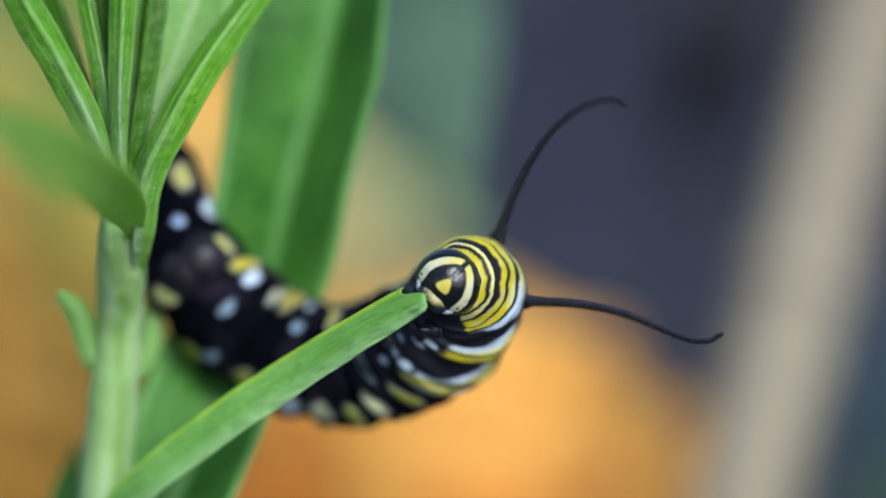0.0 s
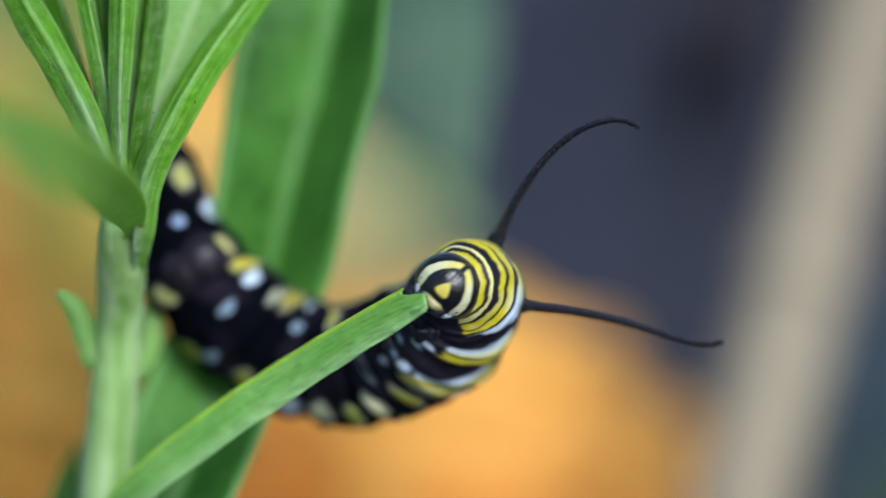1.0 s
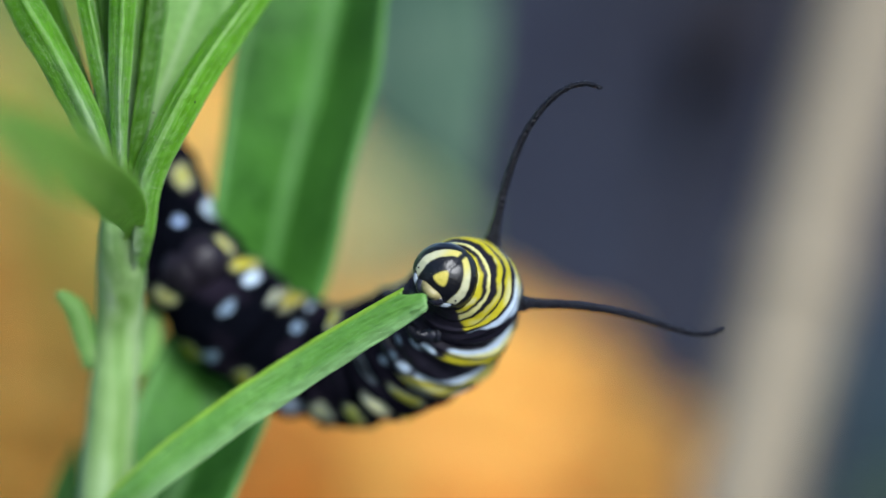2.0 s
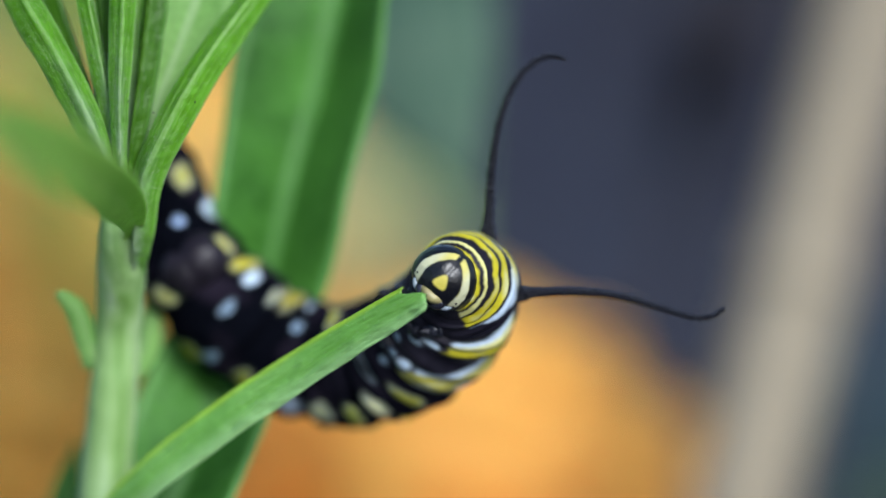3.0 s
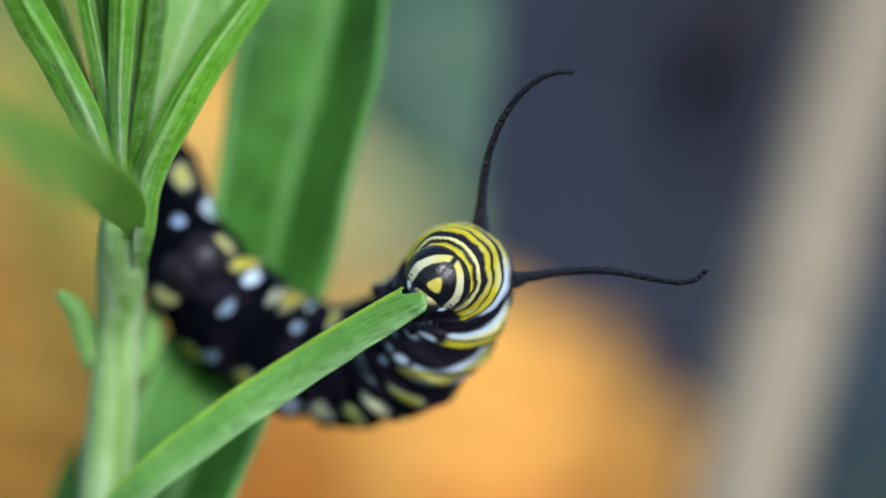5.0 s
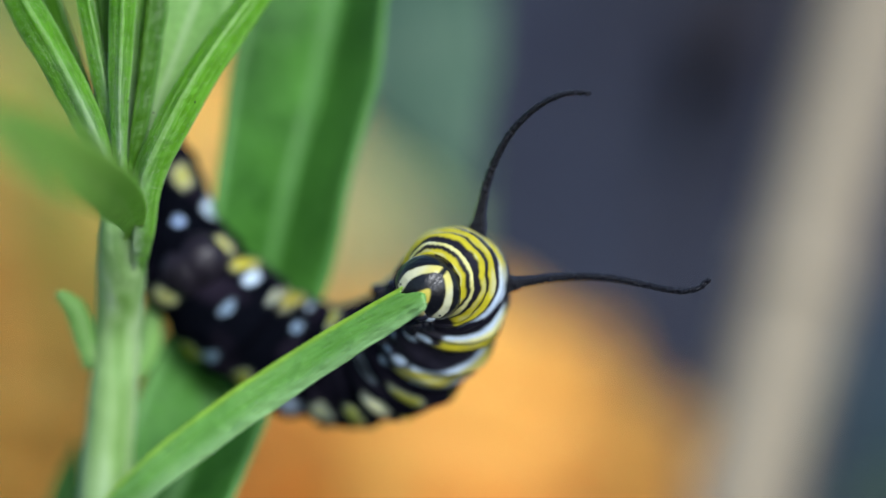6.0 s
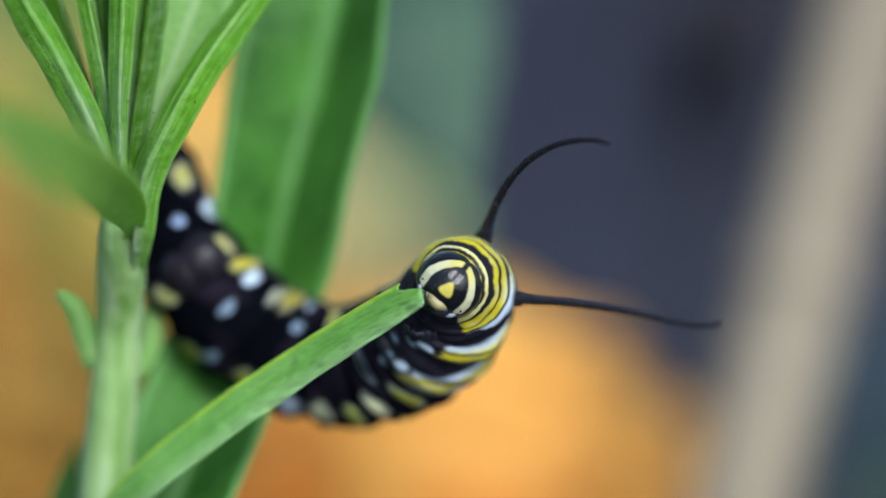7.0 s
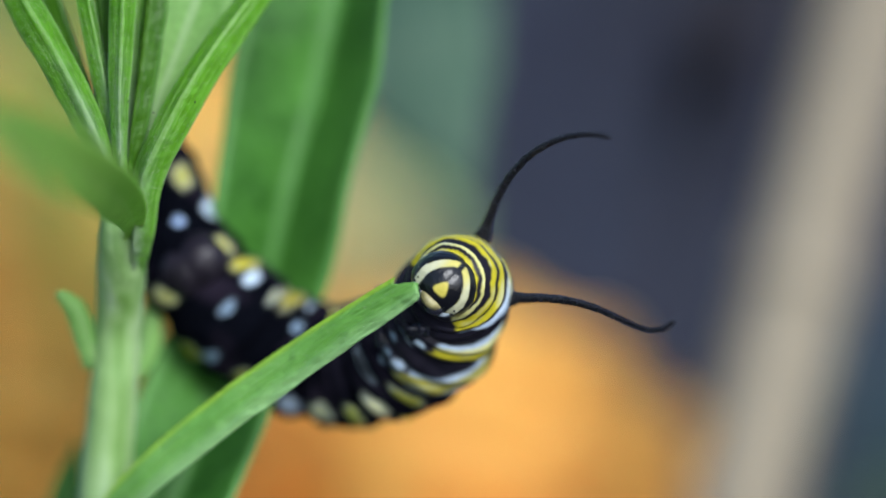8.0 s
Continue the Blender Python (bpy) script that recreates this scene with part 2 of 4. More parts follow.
def tube(keys, rings=24, sides=14, rough=0.0, seed=0, t0=0.0, t1=None):
    """A round tapering tube along stage rows (x, y, z, radius) in mm. Returns world verts and faces."""
    last = len(keys) - 1 if t1 is None else t1
    pts = [spline(keys, t0 + (last - t0) * i / (rings - 1)) for i in range(rings)]
    verts, side = [], Vector((0, 1, 0))
    for i, p in enumerate(pts):
        tan = Vector(pts[min(i + 1, rings - 1)][:3] - pts[max(i - 1, 0)][:3]).normalized()
        side = (side - tan * side.dot(tan)).normalized()
        other = tan.cross(side)
        for j in range(sides):
            a = 2 * math.pi * j / sides
            r = max(p[3], 0.004) * (1 + rough * noise.noise((math.cos(a) * 2 + seed, math.sin(a) * 2, i * 0.35)))
            verts.append(mm(Vector(p[:3]) + (side * math.cos(a) + other * math.sin(a)) * r))
    return verts, grid_faces(rings, sides)


def blade(keys, widths, side0, side1, fold=0.3, curl=0.0, thick=0.16, rib=0.12, rows=44, cols=9, ends=None, wave=0.0, seed=0, pucker=0.0):
    """A leaf blade along stage points, in mm: half widths from base to tip, its side direction at both ends, a fold along the
    midrib, curled margins, a thick midrib below. ends(u): how far along each strip reaches. Returns verts, faces, leaf map."""
    n = len(keys) - 1
    us = [-1 + 2 * k / (cols - 1) for k in range(cols)]
    loop = [(u, 0.0) for u in us] + [(u, 1.0) for u in reversed(us)]
    verts, lm = [], []
    for i in range(rows):
        f = i / (rows - 1)
        for u, low in loop:
            g = f * (ends(u) if ends else 1.0)
            p = Vector(spline(keys, g * n)[:3])
            tan = (Vector(spline(keys, min(n, g * n + 0.02))[:3]) - Vector(spline(keys, max(0, g * n - 0.02))[:3])).normalized()
            s = Vector(side0).lerp(Vector(side1), g)
            s = (s - tan * s.dot(tan)).normalized()
            nor = s.cross(tan)
            w = max(0.01, float(spline([(x,) for x in widths], g * (len(widths) - 1))[0]))
            w *= 1 + 0.05 * noise.noise((seed * 3.1 + u, g * 9, 0.5))
            lift = (fold(g) if callable(fold) else fold) * abs(u) * w + curl * u * u * w + wave * math.sin(g * 11 + u * 2 + seed) * abs(u) * w
            lift += pucker * (noise.noise((g * 15, u * 4.5, seed)) + 0.5 * noise.noise((g * 60, u * 7, seed + 3)))
            t = thick * (1 - 0.55 * u * u)
            if low:
                lift -= t + rib * math.exp(-(u / 0.16) ** 2) * min(1.0, w * 2)
            verts.append(mm(p + s * (u * w) + nor * lift))
            lm.append((u, g, low))
    faces, n2 = grid_faces(rows, len(loop), caps=False), len(loop)
    for base in (0, (rows - 1) * n2):
        faces += [(base + k, base + k + 1, base + n2 - 2 - k, base + n2 - 1 - k) for k in range(cols - 1)]
    return verts, faces, lm


def bristles(places, length, thick, rng):
    """Short tapering hairs from (place, way) rows in world space."""
    verts, faces = [], []
    for p, way in places:
        w = (way + Vector((rng.uniform(-1, 1), rng.uniform(-1, 1), rng.uniform(-1, 1))) * 0.45).normalized()
        a = w.orthogonal().normalized() * (thick * MM)
        b = w.cross(a)
        k = len(verts)
        verts += [p + a, p - a * 0.5 + b * 0.87, p - a * 0.5 - b * 0.87, p + w * (length * MM * rng.uniform(0.5, 1.2))]
        faces += [(k, k + 1, k + 3), (k + 1, k + 2, k + 3), (k + 2, k, k + 3)]
    return verts, faces


def leaf_down(ob, count, length, seed, from_v=0.0, to_v=1.0, all_over=True):
    """The downy margin and keel of a leaf: hairs joined in one part."""
    rng = random.Random(seed)
    me = ob.data
    lm = me.attributes["leaf"].data
    home = world_origin(ob)
    pick = [k for k in range(len(lm)) if from_v <= lm[k].vector[1] <= to_v and (abs(lm[k].vector[0]) > 0.9 or all_over)]
    rows = []
    for _ in range(count):
        k = rng.choice(pick)
        p = me.vertices[k].co
        near = me.vertices[min(len(lm) - 1, k + ob["ring"])].co if k + ob["ring"] < len(lm) else p
        side = me.vertices[k + 1].co if (k + 1) % ob["ring"] else p
        rows.append((home + p.lerp(near, rng.random()) + (side - p) * rng.random(), (me.vertices[k].normal * 0.45 + (near - p).normalized() * rng.uniform(-0.4, 1.0)).normalized()))
    v, f = bristles(rows, length, 0.006, rng)
    tagged(part("leaf_down", v, f, DOWN, ob, "pale short hairs"), kind="stuff")


def leaf(name, parent, material, keys, widths, side0, side1, label="", origin=None, **more):
    v, f, lm = blade(keys, widths, side0, side1, **more)
    ob = part(name, v, f, material, parent, label, origin, leafmap=lm)
    ob["ring"] = 2 * more.get("cols", 9)
    return ob


def stage_of(p):
    """Stage millimetres of a world place."""
    return STAGE.inverted() @ Vector(p) / MM


def down_to_ground(x, y, z):
    """Stage millimetres of the point on the ground straight below a stage point."""
    w = mm((x, y, z))
    return tuple(stage_of((w.x, w.y, -0.004)))


# ---- ground ----
def make_ground():
    verts, faces = [], []
    n = 60
    for i in range(n + 1):
        for j in range(n + 1):
            x, y = ((k / n * 2 - 1) for k in (i, j))
            x, y = (math.copysign(abs(k) ** 4, k) * 250 + k * 0.8 for k in (x, y))
            far = min(1.0, 1.0 / (1 + math.hypot(x, y)))
            verts.append((x, y + 1.2, 0.03 * noise.noise((x * 2.2, y * 2.2, 0)) * far))
    for i in range(n):
        for j in range(n):
            a = i * (n + 1) + j
            faces.append((a, a + n + 1, a + n + 2, a + 1))
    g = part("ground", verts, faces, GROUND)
    tagged(g, "dark slate-grey mulched garden soil, shade put into its colour", "ground", kind="structure")
    rng = random.Random(4)
    cv, cf = [], []
    for k in range(900):
        x, y = rng.gauss(0, 0.5), 0.5 + abs(rng.gauss(1.0, 0.65))
        r = rng.uniform(0.008, 0.03)
        q = Euler([rng.uniform(0, 6.28) for _ in range(3)]).to_matrix()
        s = len(cv)
        for c in ((-1, -1, -1), (1, -1, -1), (1, 1, -1), (-1, 1, -1), (-1, -1, 1), (1, -1, 1), (1, 1, 1), (-1, 1, 1)):
            p = q @ Vector((c[0] * r, c[1] * r * 0.6 * rng.uniform(0.7, 1.2), c[2] * r * 0.3))
            cv.append((x + p.x, y + p.y, 0.005 + p.z))
        cf += [tuple(s + i for i in f) for f in ((0, 3, 2, 1), (4, 5, 6, 7), (0, 1, 5, 4), (1, 2, 6, 5), (2, 3, 7, 6), (3, 0, 4, 7))]
    chips = part("slate_chips", cv, cf, CHIPS, smooth=False)
    tagged(chips, "dark blue-grey slate chips strewn over the soil", "stone chips", kind="stuff")


make_ground()


def make_boulder(centre, size, seed):
    """A rounded dark stone half sunk in the soil."""
    rings, sides = 18, 26
    verts = []
    for i in range(rings):
        lat = math.pi * (i + 0.5) / rings
        for j in range(sides):
            lon = 2 * math.pi * j / sides
            d = Vector((math.sin(lat) * math.cos(lon), math.sin(lat) * math.sin(lon), math.cos(lat)))
            k = 1 + 0.22 * noise.noise(d * 1.6 + Vector((seed, 0, 0))) + 0.06 * noise.noise(d * 5 + Vector((0, seed, 0)))
            verts.append(Vector(centre) + Vector((d.x * size[0], d.y * size[1], d.z * size[2])) * k)
    ob = part("boulder", verts, grid_faces(rings, sides), BOULDER, origin=centre)
    return tagged(ob, "dark purplish slate boulder half sunk in soil", "boulder", "boulders")


make_boulder((0.126, 1.75, 0.025), (0.034, 0.06, 0.06), 2.0)
make_boulder((0.20, 2.3, 0.01), (0.08, 0.10, 0.09), 5.0)


# ---- bamboo cane ----
def make_cane():
    top, low = Vector((29.21, 50.00, 39.34)), Vector((15.51, 50.00, -12.93))
    base = low + (low - top) * 3.2
    foot = mm(base)
    while foot.z > -0.01:
        base = base + (low - top) * 0.05
        foot = mm(base)
    cane = thing("garden_cane", foot, "weathered beige bamboo cane leaning in the soil", "garden cane")
    keys = [tuple(base.lerp(top, k / 8)) + (2.9 - 0.15 * k / 8,) for k in range(9)]
    v, f = tube(keys, 60, 20, 0.05, 3)
    part("shaft", v, f, CANE_SKIN, cane)
    for k in range(1, 5):
        p = base.lerp(top, k / 5 + 0.09)
        d = (top - base).normalized()
        v, f = tube([tuple(p - d * 0.8) + (2.88,), tuple(p - d * 0.3) + (3.15,), tuple(p + d * 0.3) + (3.15,), tuple(p + d * 0.8) + (2.88,)], 8, 20)
        part("node_ring", v, f, CANE_SKIN, cane)


make_cane()


# ---- marigold behind the plant ----
def make_marigold(centre, radius, label, seed, petal=PETAL):
    c = Vector(centre)
    g = down_to_ground(*c)
    plant = thing("marigold", mm(g), label, "flower", "marigolds")
    v, f = tube([(*g, 2.2), tuple(Vector(g).lerp(c, 0.5)) + (2.0,), (c.x, c.y, c.z - radius * 0.75, 1.8), (c.x, c.y, c.z - radius * 0.35, 4.0)], 20, 12)
    part("stalk", v, f, STEM, plant)
    v, f = tube([(c.x, c.y, c.z - radius * 0.5, radius * 0.2), (c.x, c.y, c.z - radius * 0.2, radius * 0.45), (c.x, c.y, c.z + radius * 0.2, radius * 0.4), (c.x, c.y, c.z + radius * 0.5, 0.5)], 12, 16)
    part("calyx", v, f, STEM, plant)
    rng = random.Random(seed)
    count = 130
    for k in range(count):
        h = 1 - 1.75 * (k + 0.5) / count
        a = k * 2.39996
        out = Vector((math.sqrt(max(0, 1 - h * h)) * math.cos(a), math.sqrt(max(0, 1 - h * h)) * math.sin(a), h))
        side = out.cross(Vector((0.2, 0.1, 1))).normalized()
        up = side.cross(out)
        r = radius * rng.uniform(0.9, 1.06)
        keys = [tuple(c + out * r * 0.3), tuple(c + out * r * 0.65 + up * 0.5), tuple(c + out * r * 0.9 + up * 2), tuple(c + out * r + up * rng.uniform(3, 6))]
        w = radius * 0.2
        leaf("petal", plant, petal, keys, (w * 0.3, w * 0.8, w * 1.2, w * 0.7), side, side, fold=0.15, wave=0.25, thick=0.3, rib=0.0, rows=7, cols=5, seed=k)
    return plant


make_marigold((-1.25, 75.00, -20.20), 17.3, "full orange marigold bloom on a green stalk", 1)
bloom = make_marigold((-32.81, 140.00, -10.57), 24.0, "dull orange marigold bloom partly behind the milkweed stem", 2, PETAL_DULL)
make_marigold((-10.40, 115.00, -3.35), 8.2, "pale yellow marigold bloom above the orange one", 3, PETAL_YELLOW)
leaf("leaf", bloom, LEAF_OLIVE, [(-25.47, 140.00, -22.81), (-22.57, 112.00, -7.41), (-24.21, 108.00, 5.18), (-26.23, 108.00, 18.40), (-28.06, 108.00, 27.22)], (0.4, 0.8, 2.6, 4.8, 2.0), (1, 0.1, 0.1), (1, 0.1, 0.2), rows=24)
make_marigold((-18.54, 155.00, 8.16), 7.5, "small tan-orange marigold bloom beside the pale one", 4, PETAL_DULL)


# ---- blue-green leafy plant behind ----
def make_sage():
    root = down_to_ground(-2.69, 150.00, -5.01)
    plant = thing("sage_plant", mm(root), "blue-green leafy garden plant behind the marigold", "plant")
    v, f = tube([(*root, 2.5), (-2.69, 150.00, -40.36, 2.2), (-2.48, 150.00, -5.01, 1.6), (-1.85, 150.00, 12.0, 1.3), (-1.0, 148.0, 24.5, 1.0)], 28, 12)
    part("stalk", v, f, STEM, plant)
    leaf("leaf", plant, LEAF_BLUE, [(-1.0, 148.0, 24.0), (-1.0, 95.0, 24.5), (-0.9, 48.0, 18.5), (-1.16, 36.00, 12.43), (-0.65, 33.00, 8.86), (0.16, 31.00, 5.82), (1.45, 30.00, 2.57)], (0.8, 1.0, 2.2, 3.6, 3.2, 1.9, 0.2), (1, 0.15, 0.2), (0.95, 0.15, 0.25), fold=0.2, wave=0.05, rows=40)
    leaf("leaf", plant, LEAF_BLUE, [(-2.06, 150.00, 2.57), (-8.10, 165.00, 11.48), (-10.00, 170.00, 22.36), (-11.05, 175.00, 34.91)], (1.0, 3.8, 4.2, 0.5), (1, 0.2, 0.2), (1, 0.2, 0.2), wave=0.1, rows=24, seed=2)


make_sage()


LOW_LEAVES = ([(46.07, 260.00, -29.12), (43.61, 255.00, -24.36), (41.46, 250.00, -17.49), (40.36, 250.00, -8.72)], [(46.07, 260.00, -29.12), (46.56, 262.00, -23.06), (47.45, 265.00, -14.70), (48.58, 265.00, -5.62)], [(46.07, 260.00, -29.12), (48.60, 255.00, -24.36), (50.78, 250.00, -18.59), (53.53, 250.00, -10.91)])


def make_low_plant():
    root = down_to_ground(*(46.35, 260.00, -31.37))
    plant = thing("low_plant", mm(root), "dark teal leafy plant low behind the cane", "plant")
    v, f = tube([(*root, 3.0), tuple(Vector(root).lerp(Vector((46.35, 260.00, -31.37)), 0.5)) + (2.5,), (*(46.35, 260.00, -31.37), 2.0), (*(46.07, 260.00, -25.76), 1.2)], 20, 12)
    part("stalk", v, f, STEM, plant)
    for k, keys in enumerate(LOW_LEAVES):
        leaf("leaf", plant, LEAF_TEAL, keys, (1.0, 5.0, 5.5, 0.5), (1, 0.2, 0.2), (1, 0.2, 0.2), rows=20, seed=k)


make_low_plant()


# added plant for the dark background: its near-black purple stands in for shade
def make_dark_plant():
    root = down_to_ground(16.5, 112.0, -20.0)
    plant = thing("purple_leaved_plant", mm(root), "leafy plant added behind the cane, shade put into its dark purple colour", "plant")
    v, f = tube([(*root, 1.6), (14.5, 112.0, -40.0, 1.4), (15.5, 112.0, -10.0, 1.1), (16.2, 112.0, 8.0, 0.8)], 24, 12)
    part("stalk", v, f, SHADE_PURPLE_LEAF, plant)
    leaf("leaf", plant, SHADE_PURPLE_LEAF, [(15.95, 112.00, 4.99), (15.30, 90.00, 7.61), (15.16, 76.00, 10.16), (15.50, 72.00, 13.22), (16.33, 76.00, 18.00)], (0.5, 1.5, 2.1, 2.2, 0.5), (1, 0.2, 0.1), (1, 0.3, 0.1), wave=0.08, rows=24, seed=3)


make_dark_plant()


# ---- milkweed plant ----
def make_milkweed():
    foot = down_to_ground(*(-14.88, 4.05, -24.86))
    plant = thing("milkweed_plant", mm(foot), "green milkweed stem with narrow leaves, one chewed", "plant")
    low = Vector((-14.53, 4.05, -22.51))
    keys = [tuple(low.lerp(Vector(foot), f)) + (1.3 + 0.4 * f,) for f in (1.0, 0.55, 0.3, 0.16, 0.08, 0.03)]
    keys += [(*low, 1.25), (*(-14.33, 4.22, -15.96), 1.16), (*(-14.04, 4.05, -10.36), 1.10), (*(-13.65, 3.16, -6.05), 1.02), (*(-13.37, 2.60, -3.01), 0.98), (*(-13.04, 0.30, 0.26), 1.0), (*(-12.97, -0.30, 2.20), 0.72), (*(-13.01, -0.50, 3.46), 0.4), (*(-13.02, -0.70, 4.82), 0.1)]
    v, f = tube(keys, 220, 24, 0.05, 7)
    part("stem", v, f, STEM, plant)
    # crown of young upright leaves, most of them seen from their keeled undersides
    leaf("leaf", plant, LEAF_FRESH, [(-12.54, 0.60, -1.08), (-12.36, -1.10, 0.70), (-12.00, -1.90, 2.79), (-11.12, -2.20, 4.73), (-9.85, -1.70, 7.07), (-7.82, -0.20, 10.11), (-5.21, 2.30, 13.50)], (0.3, 0.62, 0.66, 0.72, 0.72, 0.62, 0.1), (-0.9, 0.15, 0.2), (-0.8, 0.2, 0.6), fold=0.7, rib=0.2, seed=1)
    leaf("leaf", plant, LEAF_FRESH, [(-12.90, -0.10, 2.73), (-12.76, -0.10, 5.53), (-12.56, 0.00, 8.05), (-12.37, 0.30, 10.60), (-12.21, 0.50, 12.92)], (0.2, 0.42, 0.5, 0.5, 0.4), (0.9, 0.3, 0), (0.9, 0.3, 0), fold=0.5, seed=15)
    leaf("leaf", plant, LEAF_FRESH, [(-13.12, -1.90, 2.41), (-14.18, -2.40, 5.12), (-15.50, -2.30, 7.73), (-16.87, -1.70, 10.02), (-18.84, -0.70, 13.51)], (0.3, 0.62, 0.70, 0.72, 0.3), (-0.85, -0.2, -0.4), (-0.85, -0.2, -0.4), fold=0.85, rib=0.16, seed=2)
    leaf("leaf", plant, LEAF_SHADED, [(-13.29, -0.90, 2.71), (-14.04, -0.70, 5.51), (-14.94, -0.30, 8.04), (-15.85, 0.10, 10.59), (-16.65, 0.30, 12.90)], (0.25, 0.45, 0.5, 0.45, 0.3), (-0.7, -0.6, -0.2), (-0.7, -0.6, -0.2), fold=0.85, seed=3)
    leaf("leaf", plant, LEAF_FRESH, [(-13.14, -1.40, 2.75), (-13.52, -1.50, 5.72), (-13.94, -1.50, 7.99), (-14.44, -1.40, 10.50), (-14.80, -1.20, 12.79)], (0.2, 0.32, 0.36, 0.34, 0.2), (-0.9, -0.35, 0), (-0.9, -0.35, 0), fold=0.9, rib=0.2, seed=4)
    leaf("leaf", plant, LEAF_SHADED, [(-13.12, -0.80, 2.85), (-13.46, -0.50, 5.75), (-13.74, -0.40, 8.04), (-13.99, -0.20, 10.57), (-14.21, 0.30, 12.90)], (0.2, 0.32, 0.34, 0.34, 0.2), (0.8, 0.5, 0), (0.8, 0.5, 0), fold=0.9, seed=14)
    leaf("leaf", plant, LEAF_FRESH, [(-12.94, -2.00, 2.65), (-12.98, -2.40, 5.69), (-12.91, -2.40, 7.95), (-12.83, -2.00, 10.47), (-12.74, -1.70, 12.76)], (0.22, 0.40, 0.50, 0.54, 0.4), (-0.98, -0.1, 0), (-0.98, -0.1, 0), fold=0.9, rib=0.26, seed=5)
    leaf("leaf", plant, LEAF_SHADED, [(-12.69, -1.10, 2.80), (-12.34, -1.10, 5.50), (-12.03, -0.80, 8.02), (-11.76, -0.30, 10.57), (-11.54, 0.30, 12.90)], (0.22, 0.42, 0.50, 0.52, 0.4), (-0.85, 0.45, 0.1), (-0.85, 0.45, 0.1), fold=0.85, rib=0.18, seed=6)
    leaf("leaf", plant, LEAF_PALE, [(-12.42, -0.40, 2.54), (-11.68, 0.30, 5.78), (-10.74, 0.80, 8.32), (-10.00, 1.40, 10.43), (-9.16, 2.40, 12.82)], (0.4, 0.9, 1.3, 1.4, 1.2), (0.95, 0.2, 0.25), (0.95, 0.2, 0.3), fold=0.25, seed=7)
    leaf("leaf", plant, LEAF_YOUNG, [(-12.77, -0.60, 0.30), (-12.44, -1.80, 0.98), (-12.50, -5.00, 1.67), (-12.85, -10.50, 2.31), (-13.48, -16.00, 2.95), (-14.19, -22.00, 3.57), (-14.72, -29.00, 4.07), (-15.18, -39.00, 4.52)], (0.15, 0.5, 0.85, 1.12, 1.25, 1.25, 1.15, 0.4), (0.95, -0.05, 0.35), (-0.35, 0.25, 0.85), fold=0.12, rows=64, cols=15, seed=8)
    for place in ((-14.04, -3.10, 7.72), (-12.56, -3.20, 5.88), (-9.93, -2.60, 5.88), (-13.70, -2.70, 1.29), (-11.65, -1.90, 5.48)):
        q = Vector(place)
        v, f = tube([(*(q + Vector((0, 0, -0.04))), 0.015), (*q, 0.035), (*(q + Vector((0.02, 0, 0.04))), 0.015)], 7, 8, 0.3)
        part("speck", v, f, BOULDER, plant, "tiny dark speck of dirt")
    leaf("young_leaf", plant, LEAF_PALE, [(-14.25, 2.50, -4.86), (-14.61, 2.20, -3.65), (-15.03, 1.80, -2.48), (-15.74, 1.50, -1.83)], (0.45, 0.50, 0.46, 0.2), (0.9, 0.3, 0.4), (0.9, 0.3, 0.4), fold=-0.25, curl=-0.3, thick=0.4, rows=24, seed=9, label="small thick green shoot on the stem")
    leaf("young_leaf", plant, LEAF_PALE, [(-12.94, 3.80, -5.13), (-12.51, 4.50, -4.21), (-12.24, 5.30, -3.17), (-12.24, 5.90, -2.23)], (0.4, 0.55, 0.5, 0.2), (0.9, 0.3, 0.4), (0.9, 0.3, 0.4), fold=-0.25, curl=-0.3, thick=0.35, rows=24, seed=12, label="small pale shoot behind the stem")
    # a blurred leaf low beside the stem
    leaf("leaf", plant, LEAF_BROAD, [(-15.3, 8.0, -20.0), (-16.0, 8.6, -14.5), (-16.1, 9.0, -11.0), (-15.6, 9.2, -8.2)], (0.2, 0.75, 0.8, 0.1), (0.95, 0.25, 0.1), (0.95, 0.25, 0.1), rows=24, seed=16)
    # broad leaf behind
    leaf("leaf", plant, LEAF_BROAD, [(-13.66, 3.40, -14.48), (-11.63, 4.64, -11.51), (-9.81, 6.81, -7.13), (-7.95, 8.67, -2.86), (-6.58, 8.67, 2.43), (-5.42, 8.98, 6.53), (-4.41, 9.29, 10.65), (-3.13, 10.53, 15.57)], (0.5, 2.2, 2.8, 2.5, 2.8, 3.2, 3.25, 3.0), (0.95, 0.25, 0.25), (0.93, -0.3, 0.25), fold=lambda g: 0.6 + 0.35 * min(1.0, g / 0.45) ** 2, wave=0.06, rows=60, cols=13, seed=10, label="broad dark green leaf with a pale midrib")
    return plant


milkweed = make_milkweed()


